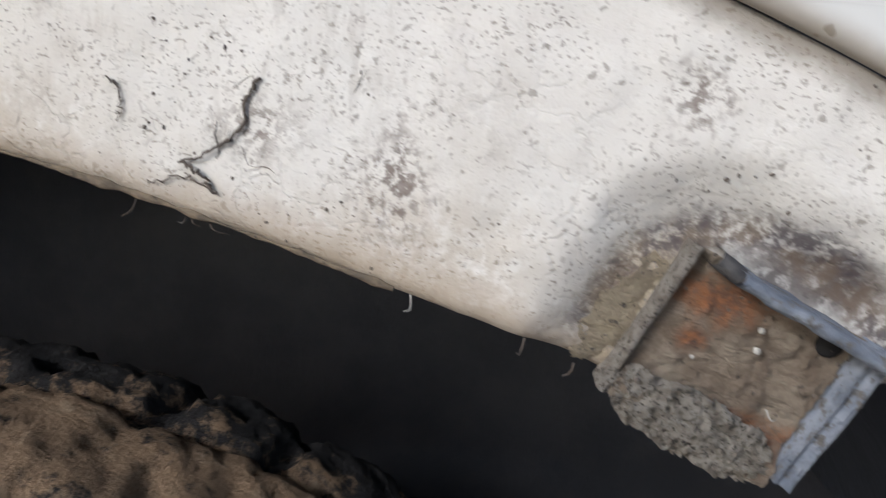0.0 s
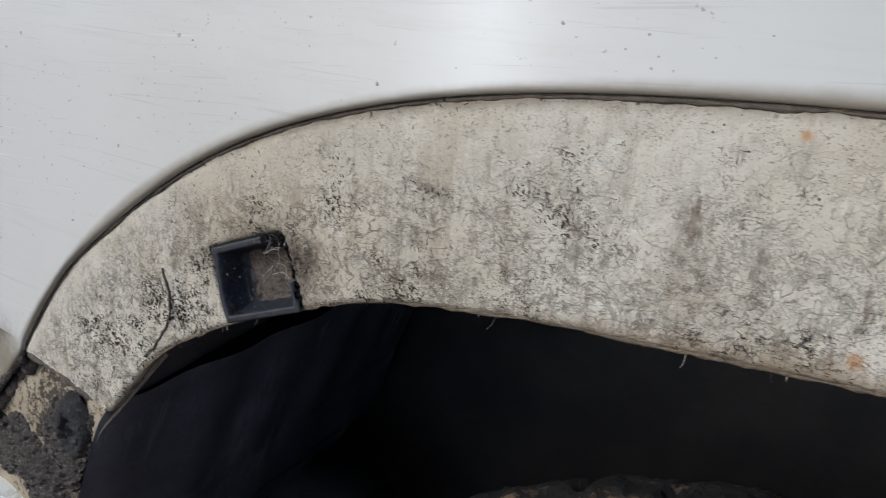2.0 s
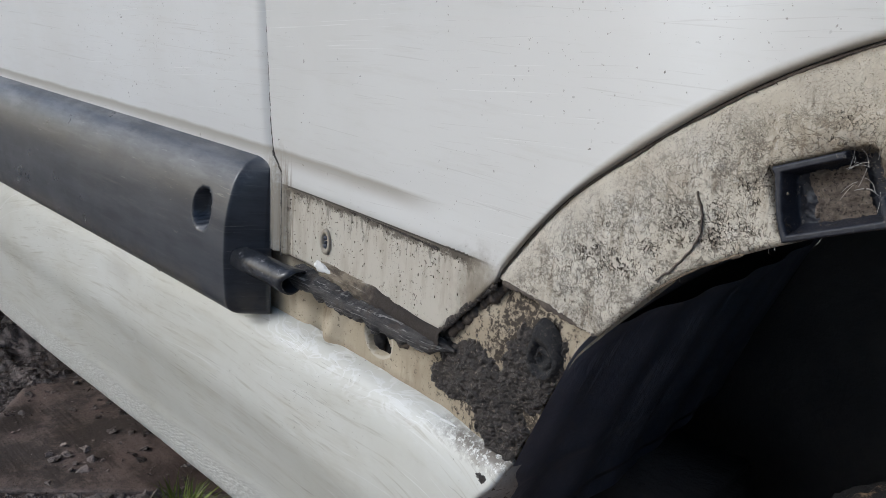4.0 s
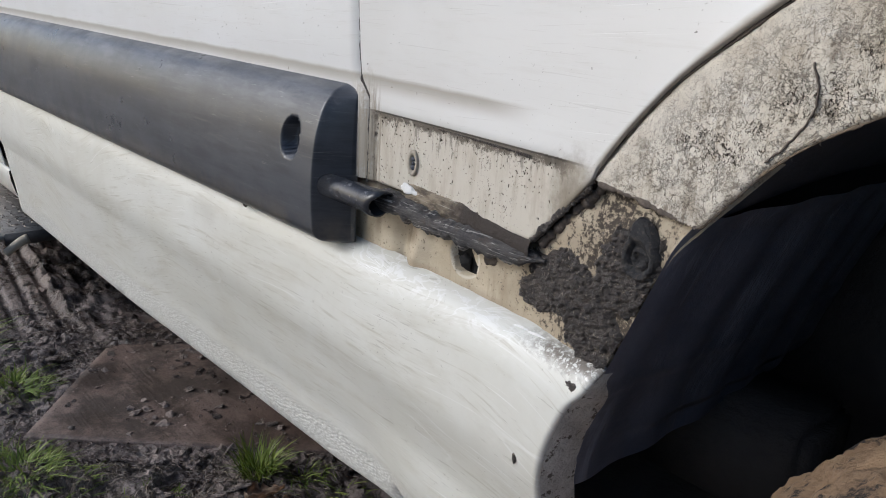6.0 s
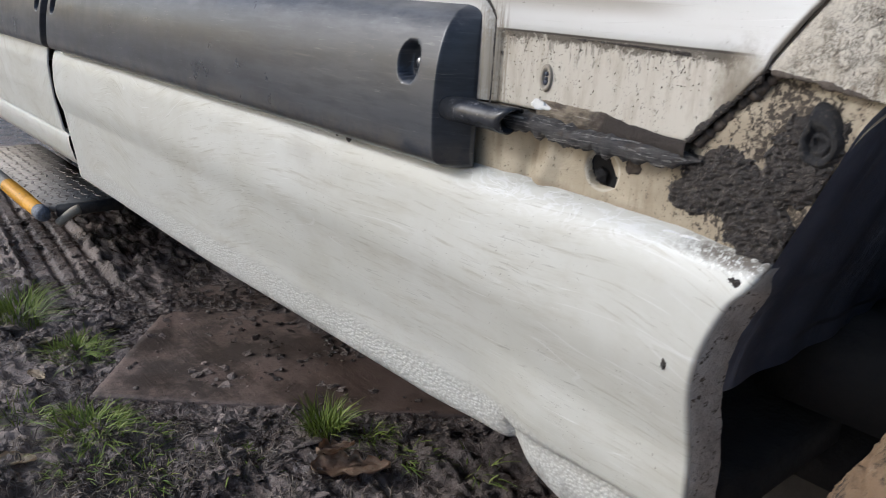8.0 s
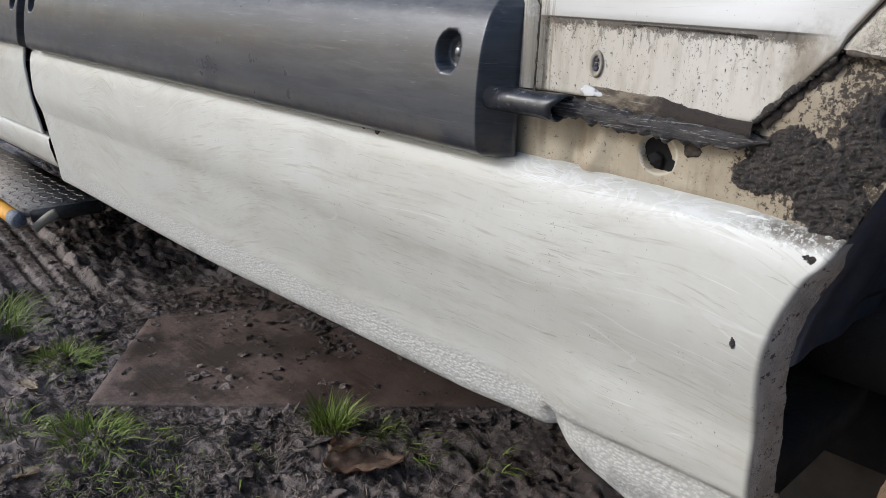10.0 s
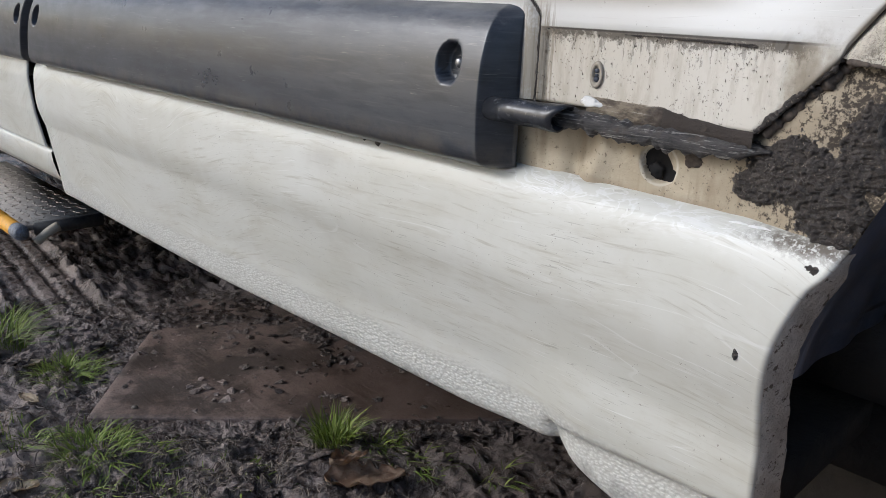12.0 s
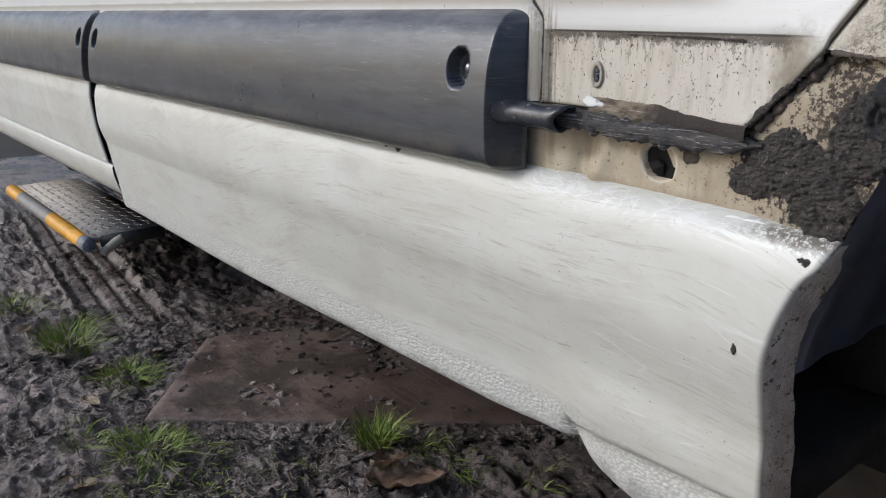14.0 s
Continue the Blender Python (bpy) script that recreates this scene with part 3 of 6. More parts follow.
ROOT = simple("dried_root", (0.085, 0.068, 0.055), (0.13, 0.105, 0.085), 300, 0.9)
FLECK = simple("dark_dirt_fleck", (0.080, 0.062, 0.047), (0.14, 0.112, 0.086), 200, 0.9)
PALE_FIBRE = simple("pale_fibre", (0.42, 0.40, 0.36), (0.55, 0.53, 0.49), 300, 0.9)
STEEL = simple("dull_steel", (0.35, 0.35, 0.36), (0.25, 0.25, 0.25), 200, 0.4, 0.2, 0.0005, metal=0.8)
CHECKER = simple("dusty_checker_plate", (0.44, 0.395, 0.345), (0.56, 0.515, 0.455), 26, 0.85, 0.3, 0.001, c=(0.16, 0.13, 0.105), cut=(0.52, 0.66))
YELLOW = simple("worn_yellow_paint", (0.78, 0.40, 0.035), (0.66, 0.32, 0.03), 40, 0.55, 0.2, 0.001, c=(0.30, 0.24, 0.17))
STEP_GREY = simple("scuffed_grey_edge", (0.33, 0.31, 0.28), (0.25, 0.235, 0.215), 50, 0.6, 0.2, 0.001)
STEP_DARK = simple("dark_end_cap", (0.06, 0.058, 0.058), (0.10, 0.095, 0.09), 50, 0.6)
SHELL = simple("dusty_white_shell", (0.66, 0.66, 0.64), (0.60, 0.59, 0.56), 4, 0.45, 0.1)


def splash_mat():
    """Black plastic with washed-down streaks of pale dust."""
    m = Mat("dusty_blue_black_liner")
    col = m.mix(m.step(m.noise(20, 5), 0.36, 0.66), (0.062, 0.074, 0.108), (0.090, 0.104, 0.145))
    run = m.step(m.noise(1, 5, 0.65, m.scaled(20, 26, 2.2)), 0.52, 0.70)
    col = m.mix(m.mul(run, 0.75), col, (0.19, 0.215, 0.27))
    dust = m.mul(m.step(m.noise(1, 6, 0.75, m.scaled(150, 150, 40)), 0.55, 0.63), m.step(m.noise(1, 3, 0.5, m.scaled(12, 16, 3, (4, 0, 0))), 0.54, 0.66))
    col = m.mix(m.mul(dust, 0.6), col, (0.27, 0.285, 0.32))
    return m.done(col, 0.42, m.add(m.noise(90, 5, 0.7), run), 0.35, 0.002, spec=0.5)


SPLASH = splash_mat()
WELL_WALL = simple("dusty_inner_wall", (0.062, 0.064, 0.072), (0.090, 0.090, 0.096), 9, 0.8, 0.5, 0.004)

UNDER = simple("dark_underbody", (0.034, 0.032, 0.033), (0.055, 0.050, 0.047), 14, 0.85, 0.6, 0.004)

# ---- mesh kit ----
def smooth(t):
    t = min(1.0, max(0.0, t))
    return t * t * (3 - 2 * t)


def lerp(a, b, t):
    return a + (b - a) * t


def fn(x, y, z, s, octaves=4):
    """Fractal noise in about -1..1 at the feature size s (metres)."""
    return noise.fractal(Vector((x / s, y / s, z / s)), 0.9, 2.1, octaves)


def thing(name, at, label, category, kind="", group=""):
    ob = new(name)
    ob.location, ob.empty_display_size = at, 0.05
    return tagged(ob, label, category, group, kind)


def bm_object(name, bm, material, shade=True, recalc=True):
    if recalc:
        bmesh.ops.recalc_face_normals(bm, faces=bm.faces)
    me = bpy.data.meshes.new(name)
    bm.to_mesh(me)
    bm.free()
    if shade:
        me.polygons.foreach_set("use_smooth", [True] * len(me.polygons))
    for k in (material if isinstance(material, (list, tuple)) else (material,)):
        me.materials.append(k)
    return new(name, me)


def part(name, bm, material, parent, label="", shade=True, recalc=True):
    """One mesh, built in world metres, under a thing or a part."""
    ob = bm_object(name, bm, material, shade, recalc)
    ob.parent = parent
    ob.matrix_parent_inverse = Matrix.Translation(parent.location).inverted() if parent.parent is None else Matrix.Identity(4)
    return tagged(ob, label)


def grid(rows, thick=0.0, flip=False):
    """A sheet from rows of points; thick > 0 gives it a back that far behind (towards +y)."""
    bm = bmesh.new()
    vs = [[bm.verts.new(p) for p in row] for row in rows]
    for a, b in zip(vs, vs[1:]):
        for i in range(len(a) - 1):
            q = (a[i], a[i + 1], b[i + 1], b[i])
            bm.faces.new(q[::-1] if flip else q)
    if thick:
        back = [[bm.verts.new((v.co.x, v.co.y + thick, v.co.z)) for v in row] for row in vs]
        for a, b in zip(back, back[1:]):
            for i in range(len(a) - 1):
                bm.faces.new((a[i], b[i], b[i + 1], a[i + 1]))
        ring = vs[0] + [r[-1] for r in vs[1:]] + vs[-1][-2::-1] + [r[0] for r in vs[-2:0:-1]]
        ring_b = back[0] + [r[-1] for r in back[1:]] + back[-1][-2::-1] + [r[0] for r in back[-2:0:-1]]
        for i in range(len(ring)):
            j = (i + 1) % len(ring)
            bm.faces.new((ring[i], ring_b[i], ring_b[j], ring[j]))
    return bm


def box(cx, cy, cz, sx, sy, sz, bevel=0.0, turn=None, seg=2):
    bm = bmesh.new()
    bmesh.ops.create_cube(bm, size=1.0)
    bmesh.ops.scale(bm, vec=(sx, sy, sz), verts=bm.verts)
    if bevel:
        bmesh.ops.bevel(bm, geom=bm.edges[:], offset=bevel, segments=seg, affect="EDGES")
    if turn is not None:
        bmesh.ops.transform(bm, matrix=turn.to_4x4(), verts=bm.verts)
    bmesh.ops.translate(bm, vec=(cx, cy, cz), verts=bm.verts)
    return bm


def lathe(profile, centre, axis="y", n=48, cap=True):
    """Turns (radius, along) pairs about an axis through centre."""
    bm = bmesh.new()
    rings = []
    for r, a in profile:
        ring = []
        for k in range(n):
            c, s = r * math.cos(2 * math.pi * k / n), r * math.sin(2 * math.pi * k / n)
            p = {"y": (c, a, s), "x": (a, c, s), "z": (c, s, a)}[axis]
            ring.append(bm.verts.new(Vector(p) + Vector(centre)))
        rings.append(ring)
    for a, b in zip(rings, rings[1:]):
        for k in range(n):
            bm.faces.new((a[k], a[(k + 1) % n], b[(k + 1) % n], b[k]))
    if cap:
        bm.faces.new(rings[0]), bm.faces.new(rings[-1])
    return bm


def strand(points, r0, r1, sides=6, rough=0.0):
    """A thin tapering thread through points."""
    bm = bmesh.new()
    rings = []
    pts = [Vector(p) for p in points]
    for i, p in enumerate(pts):
        d = (pts[min(i + 1, len(pts) - 1)] - pts[max(i - 1, 0)]).normalized()
        u = d.cross(Vector((0.31, 0.9, 0.22))).normalized()
        w = d.cross(u)
        r = lerp(r0, r1, i / (len(pts) - 1)) * (1 + rough * random.uniform(-1, 1))
        rings.append([bm.verts.new(p + u * r * math.cos(2 * math.pi * k / sides) + w * r * math.sin(2 * math.pi * k / sides)) for k in range(sides)])
    for a, b in zip(rings, rings[1:]):
        for k in range(sides):
            bm.faces.new((a[k], a[(k + 1) % sides], b[(k + 1) % sides], b[k]))
    bm.faces.new(rings[0][::-1]), bm.faces.new(rings[-1])
    return bm


def curve(knots, n, by_x=False):
    """n points on a smooth curve through a few knots, evenly spaced along it."""
    k = [np.array(p, float) for p in knots]
    k = [2 * k[0] - k[1]] + k + [2 * k[-1] - k[-2]]
    out = []
    for i in range(1, len(k) - 2):
        for t in np.linspace(0, 1, 40, endpoint=i == len(k) - 3):
            a, b, c, d = k[i - 1:i + 3]
            out.append(0.5 * (2 * b + (c - a) * t + (2 * a - 5 * b + 4 * c - d) * t * t + (3 * b - a - 3 * c + d) * t ** 3))
    out = np.array(out)
    s = np.r_[0, np.cumsum(np.linalg.norm(np.diff(out, axis=0), axis=1))]
    w = np.linspace(0, s[-1], n)
    return np.stack([np.interp(w, s, out[:, j]) for j in range(out.shape[1])], axis=1)


# ---- the shape of the car's side ----
def side_y(x):
    """The side's depth: straight along the doors, swelling out towards the wheel."""
    u = (x + 0.86) / 0.05
    soft = 0.05 * (math.log1p(math.exp(u)) if u < 30 else u)
    return 0.276 - 0.0775 * soft - 0.2 * max(0.0, x + 0.13) ** 2


def fall_back(z):
    """How far the side falls back above the wheel arch."""
    u = z - 0.925
    return 0.0 if u < 0 else 2.0 * u * u if u < 0.03 else 0.12 * (u - 0.015)


ARCH_TOP = curve([(-0.609, 0.758), (-0.577, 0.801), (-0.5395, 0.8385), (-0.464, 0.8932), (-0.391, 0.9268), (-0.306, 0.9475), (-0.197, 0.957),
                  (-0.062, 0.958), (0.030, 0.944), (0.126, 0.915), (0.21, 0.87), (0.31, 0.79), (0.37, 0.69)], 900)
ARCH_LIP = curve([(-0.528, 0.746), (-0.48, 0.799), (-0.40, 0.843), (-0.328, 0.866), (-0.208, 0.880), (-0.118, 0.8855),
                  (-0.02, 0.880), (0.082, 0.863), (0.108, 0.8565), (0.130, 0.861), (0.148, 0.866), (0.175, 0.842), (0.25, 0.75), (0.30, 0.66)], 900)
WELL_EDGE = curve([(-0.528, 0.746), (-0.546, 0.720), (-0.567, 0.668), (-0.585, 0.622), (-0.598, 0.602), (-0.612, 0.560), (-0.618, 0.510), (-0.619, 0.440), (-0.619, 0.345)], 300)


def well_x(z):
    return float(np.interp(-z, -WELL_EDGE[:, 1], WELL_EDGE[:, 0]))


def arch_top_z(x):
    return float(np.interp(x, ARCH_TOP[:, 0], ARCH_TOP[:, 1]))


def turned(x, z, cx, cz, angle):
    a = radians(angle)
    dx, dz = x - cx, z - cz
    return dx * math.cos(a) + dz * math.sin(a), -dx * math.sin(a) + dz * math.cos(a)


def sunk(u, v, hu, hv, corner, soft):
    """1 inside a rounded rectangle, 0 outside."""
    qx, qz = max(abs(u) - hu + corner, 0), max(abs(v) - hv + corner, 0)
    d = math.hypot(qx, qz) - corner
    return smooth(0.5 - d / soft)


def seam_x(z):
    """The shut line of the rear door, with a step at the body line."""
    return lerp(-0.8655, -0.8795 - 0.1 * max(0.0, z - 0.793), smooth((z - 0.774) / 0.02))


CLIP = (-0.4215, 0.8525, 23)
PORT = (-0.1365, 0.911, -5)
CUP = (0.1165, 0.8655, -21.5)

car = thing("car", (-1.6, 1.1, 0), "dirty cream-white off-road car standing on mud with its arch trim removed", "car")

# upper rear quarter panel, down to the arch line and the old seat of the trim
rows = []
NX, NZ = 380, 70
for j in range(NZ + 1):
    row = []
    for i in range(NX + 1):
        x = lerp(-0.8625, 0.362, i / NX)
        low = 0.702 if x < -0.656 else (lerp(0.702, 0.757, (x + 0.656) / 0.05) if x < -0.606 else arch_top_z(x))
        f = (j / NZ) ** 1.7
        z = lerp(low, 1.20, f)
        y = side_y(x) - 0.0015 + fall_back(z)
        near = z - low
        fade = smooth((-0.60 - x) / 0.07)
        if near < 0.0030:
            y += 0.0030 * (1 - math.sqrt(max(0, 1 - (1 - near / 0.0030) ** 2)))
        y += 0.0010 * fade * math.exp(-((z - 0.7925) / 0.011) ** 2)
        y += 0.0035 * smooth((0.7655 - z) / 0.003) * smooth((x + 0.860) / 0.003) * smooth((-0.615 - x) / 0.03)
        y += 0.002 * math.exp(-((x + 0.857) / 0.002) ** 2) * smooth((0.77 - z) / 0.01)
        xs = x + (seam_x(z) + 0.003 - -0.8625) * smooth((-0.80 - x) / 0.0625)
        row.append((xs, y + 0.00004 * fn(x, 0, z, 0.05, 2), z))
    rows.append(row)
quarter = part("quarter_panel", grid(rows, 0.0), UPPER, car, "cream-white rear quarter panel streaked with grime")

# arch band with the three seats for its lost trim clips
rows = []
NS, NV = 620, 46
top, lip = curve(ARCH_TOP[::20], NS + 1), curve(ARCH_LIP[::20], NS + 1)
for j in range(NV + 1):
    row = []
    for i in range(NS + 1):
        a, b = top[i], lip[i]
        f = j / NV
        if f <= 0.9:
            g = f / 0.9
            x, z = lerp(a[0], b[0], g), lerp(a[1], b[1], g)
            y = side_y(x) + 0.0012 + fall_back(z)
            da = math.hypot(x - a[0], z - a[1])
            y += 0.002 * math.exp(-(da / 0.0022) ** 2)
            db = math.hypot(x - b[0], z - b[1])
            y += 0.0018 * smooth(1 - db / 0.004) ** 2
        else:
            g = (f - 0.9) / 0.1
            x, z = b[0], b[1] + 0.0015 * g
            y = side_y(x) + 0.003 + fall_back(z) + 0.006 * g
        u, v = turned(x, z, *CLIP)
        y += 0.013 * sunk(u, v, 0.0225, 0.0165, 0.003, 0.004)
        u, v = turned(x, z, *PORT)
        y += 0.010 * sunk(u - 0.001, v, 0.0255, 0.0145, 0.012, 0.006)
        u, v = turned(x, z, *CUP)
        y += 0.006 * sunk(u, v, 0.028, 0.026, 0.018, 0.014)
        y += 0.0007 * fn(x, 0, z, 0.03, 3) + 0.0004 * fn(x, 3, z, 0.006, 3)
        row.append((x, y, z))
    rows.append(row)
band = part("wheel_arch_band", grid(rows), BAND, car, "dirt-crusted cream wheel arch band with three bare clip seats")

# recess behind the lost trim, reaching to the edge of the wheel well
rows = []
HOLE = (-0.739, 0.664)
for j in range(66):
    z = lerp(0.622, 0.790, j / 65)
    right = well_x(z) if z < 0.746 else lerp(-0.528, -0.49, (z - 0.746) / 0.044)
    row = []
    for i in range(150):
        x = lerp(-0.905, right, i / 149)
        y = side_y(x) + 0.011
        y -= 0.006 * smooth((x + 0.66) / 0.05) * smooth((0.75 - z) / 0.03)
        y += 0.007 * math.exp(-((x + 0.822 - 0.25 * (z - 0.66)) / 0.010) ** 2) * smooth((0.70 - z) / 0.02)
        y -= 0.005 * math.exp(-((x + 0.795 - 0.3 * (z - 0.66)) / 0.011) ** 2) * smooth((0.70 - z) / 0.02)
        y += 0.016 * sunk(x - HOLE[0] - 0.30 * (HOLE[1] - z), z - HOLE[1], 0.0135, 0.0128, 0.0120, 0.003)
        y += 0.016 * sunk(x + 0.7265, z - 0.6570, 0.0050, 0.0050, 0.0048, 0.003) * smooth((0.0175 - math.hypot(x - HOLE[0], z - HOLE[1])) / 0.004 + 0.5)
        y -= 0.008 * smooth((0.634 - z) / 0.010)
        y += 0.0015 * smooth((right + 0.006 - x) / -0.006) + 0.0006 * fn(x, 0, z, 0.02, 3)
        row.append((x, max(y, side_y(x) + 0.0035), z))
    rows.append(row)
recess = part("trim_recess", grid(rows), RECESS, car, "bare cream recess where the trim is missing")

# lower panel from the ledge down to the chipped sill
PROFILE = [(0.641, 0.014), (0.638, 0.004), (0.6335, -0.002), (0.624, -0.0080), (0.600, -0.0130), (0.544, -0.012), (0.493, 0.004), (0.450, 0.018),
           (0.420, 0.029), (0.390, 0.038), (0.372, 0.043), (0.361, 0.048), (0.354, 0.058), (0.352, 0.085), (0.360, 0.12)]


def lower_row(v, x, far=0.5):
    """Place on the lower panel: v runs down the section."""
    z, off = np.interp(v, SECTION_V, SECTION[:, 0]), np.interp(v, SECTION_V, SECTION[:, 1])
    k = lerp(far, 1.0, smooth((x + 2.2) / 1.3))
    if off > 0 and z < 0.56:
        off = off * k if z > 0.3535 else off - 0.058 * (1 - k)
    y = side_y(x) + off
    # pushed-in nick in the sill, and the lower hem behind it
    nick = math.exp(-abs(x + 0.842) / 0.010) * smooth((0.392 - z) / 0.025)
    y += 0.010 * nick
    hem = smooth((x + 0.846) / 0.016)
    y -= 0.012 * smooth((x + 0.90) / 0.12) * smooth((0.47 - z) / 0.06)
    y += 0.011 * hem * smooth((0.384 + 0.08 * (x + 0.84) - z) / 0.006)
    z += 0.007 * nick - hem * (0.010 + 0.22 * (x + 0.846)) * smooth((0.386 - z) / 0.03)
    sag = lerp(0.003, 0.020, smooth((x + 2.15) / 0.7)) * (1 - 0.5 * smooth((x + 1.0) / 0.16))
    return x, y, z - sag * smooth((0.415 - z) / 0.055)


SECTION = curve(PROFILE, 400)
SECTION_V = np.linspace(0, 1, 400)


def ledge_off(z):
    """Depth of the lower panel's upper edge at a height."""
    return float(np.interp(-z, -SECTION[:200, 0], SECTION[:200, 1]))


rows = []
for j in range(91):
    v = j / 90
    row = []
    right = well_x(float(np.interp(v, SECTION_V, SECTION[:, 0])))
    for i in range(300):
        x = lerp(-2.172, right, 1 - (1 - i / 299) ** 1.6)
        x, y, z = lower_row(v, x)
        y += 0.0015 * fn(x, 0, z, 0.35, 2)
        d = (right - x) / 0.005
        if d < 1:
            y += 0.004 * (1 - math.sqrt(max(0, 1 - (1 - d) ** 2)))
        row.append((x, y, z))
    rows.append(row)
lower_edge = [r[-1] for r in rows]
lower = part("lower_side_panel", grid(rows), LOWER, car, "scratched white lower panel with stone-chip coated sill")

# rolled flange of the lower panel in the wheel well
rows = []
for x, y, z in [p for p in lower_edge[:-2] if p[2] < 0.6345]:
    wide = lerp(0.25, 1.0, smooth((0.634 - z) / 0.03))
    rows.append([(x + wide * (0.010 * t ** 0.7 + 0.0012 * t * fn(x, t * 0.05, z, 0.012, 3)), y + wide * 0.026 * t, z) for t in np.linspace(0, 1, 12)])
part("wheel_well_flange", grid(rows), FLANGE, car, "scuffed grey rolled flange")

# doors: upper skins with a soft body line, lower skin and rocker beyond the seam
def skin(name, x0, x1, z0, z1, material, label, nx=60, nz=50, lower_skin=False):
    rows = []
    for j in range(nz + 1):
        row = []
        for i in range(nx + 1):
            z = lerp(z0, z1, (j / nz) ** 1.4 if not lower_skin else j / nz)
            x = lerp(x0, x1, i / nx)
            y = side_y(x) + fall_back(z)
            if lower_skin:
                y += np.interp(z, [0.37, 0.42, 0.47, 0.53, 0.60, 0.64], [0.028, 0.016, 0.006, -0.006, -0.012, -0.008])
            else:
                y += 0.0010 * math.exp(-((z - 0.7925) / 0.011) ** 2)
            e = min(x - x0, x1 - x)
            if e < 0.005:
                y += 0.005 * (1 - math.sqrt(max(0, 1 - (1 - e / 0.005) ** 2)))
            slant = (0.79 - z) * -0.36 if x1 < -2 and i == nx or x0 > -2.3 and x1 > -1 and i == 0 else 0
            if x1 > -1:
                x += (seam_x(z) - 0.003 - x1) * smooth((x + 1.2) / 0.3)
            row.append((x + max(-0.06, min(0.0, slant)), y, z))
        rows.append(row)
    return part(name, grid(rows), material, car, label)


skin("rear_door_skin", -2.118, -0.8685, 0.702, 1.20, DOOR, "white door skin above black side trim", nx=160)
skin("front_door_skin", -4.30, -2.124, 0.63, 1.20, DOOR, "white front door skin")
skin("front_door_lower_skin", -4.30, -2.178, 0.452, 0.645, LOWER, "white lower door skin", lower_skin=True, nx=90)
rows = [[(x, side_y(x) + o, z) for x in np.linspace(-4.3, -2.18, 40)] for z, o in
        ((0.449, 0.030), (0.449, 0.012), (0.444, 0.008), (0.425, 0.010), (0.395, 0.018), (0.378, 0.028), (0.372, 0.045), (0.374, 0.10))]
part("rocker_panel", grid(rows), LOWER, car, "cream rocker panel below the front door")
rows = [[(x, side_y(x) + 0.009 + fall_back(z), z) for x in np.linspace(-4.3, -0.858, 30)] for z in (0.715, 0.80, 0.92, 0.95, 1.19)]
part("door_shut", grid(rows), LINER, car)

# plain closed shell behind the visible side
rows = [[(x, y, 1.20) for x in np.linspace(-4.3, 0.75, 12)] for y in (0.306, 0.7, 1.3, 1.92)]
part("roof_closure", grid(rows, 0.0), SHELL, car)
# unseen walls, hung low to block light from under the car
part("far_side", box(-1.775, 1.93, 0.69, 5.05, 0.02, 1.08), SHELL, car)
part("front_closure", box(-4.31, 1.11, 0.69, 0.02, 1.63, 1.08), SHELL, car)
part("rear_closure", box(0.76, 1.07, 0.69, 0.02, 1.72, 1.08), SHELL, car)
rows = [[(x, side_y(x) + fall_back(z) + (0.004 if z > 0.5 else 0.02), z) for x in np.linspace(0.352, 0.75, 20)] for z in (0.36, 0.45, 0.6, 0.8, 0.925, 0.955, 1.2)]
part("rear_corner_panel", grid(rows), UPPER, car, "white panel behind the wheel")
part("underbody", box(-2.46, 1.12, 0.375, 3.66, 1.56, 0.05), UNDER, car, "dark muddy underbody")
part("chassis_rail", box(-1.9, 0.66, 0.335, 4.4, 0.09, 0.11, 0.012), UNDER, car)

# wheel well: lining over the wheel, inner wall and the drop liner ahead of it
rows = []
for i in range(0, NS + 1, 8):
    x, z = lip[i]
    rows.append([(x * (1 + 0.01 * t), side_y(x) + 0.0080 + t * 0.42, z + 0.0022 + 0.012 * math.sin(math.pi * t)) for t in np.linspace(0, 1, 14)])
part("wheel_well_lining", grid(rows), LINER, car, "black underseal lining")
part("wheel_well_wall", box(-0.12, 0.69, 0.69, 1.3, 0.02, 0.54), WELL_WALL, car)
# added plate: hides the far side seen under the wheel well's wall
part("axle_cover", box(-0.12, 0.71, 0.29, 1.3, 0.03, 0.30, 0.006), UNDER, car, "dark plate added below the well wall to close the view")
rows = []
for i in range(0, 190, 4):
    x, z = WELL_EDGE[i]
    rows.append([(x + 0.0055 * smooth((0.630 - z) / 0.03) + 0.0015 * smooth(t * 30) + 0.010 * math.sin(3.2 * t) + 0.0020 * math.sin(34 * t), side_y(x) + lerp(0.0030, 0.018, smooth((0.625 - z) / 0.03)) + 0.39 * t, z + (0.02 * t if z < 0.55 else 0) + 0.006 * smooth((z - 0.70) / 0.04)) for t in np.linspace(0, 1, 40)])
    if z < 0.525:
        break
part("splash_liner", grid(rows), SPLASH, car, "black plastic splash liner hanging in the wheel well")
part("body_mount", box(-0.60, 0.52, 0.49, 0.16, 0.10, 0.10, 0.01), UNDER, car)

# ---- black side trim with sunken screw seats ----
TRIM_SECTION = [(0.278, 0.6345), (0.264, 0.6350), (0.250, 0.6395), (0.2432, 0.6485), (0.2412, 0.667), (0.2405, 0.695), (0.2425, 0.724), (0.2465, 0.744),
                (0.2535, 0.763), (0.2635, 0.776), (0.279, 0.784)]


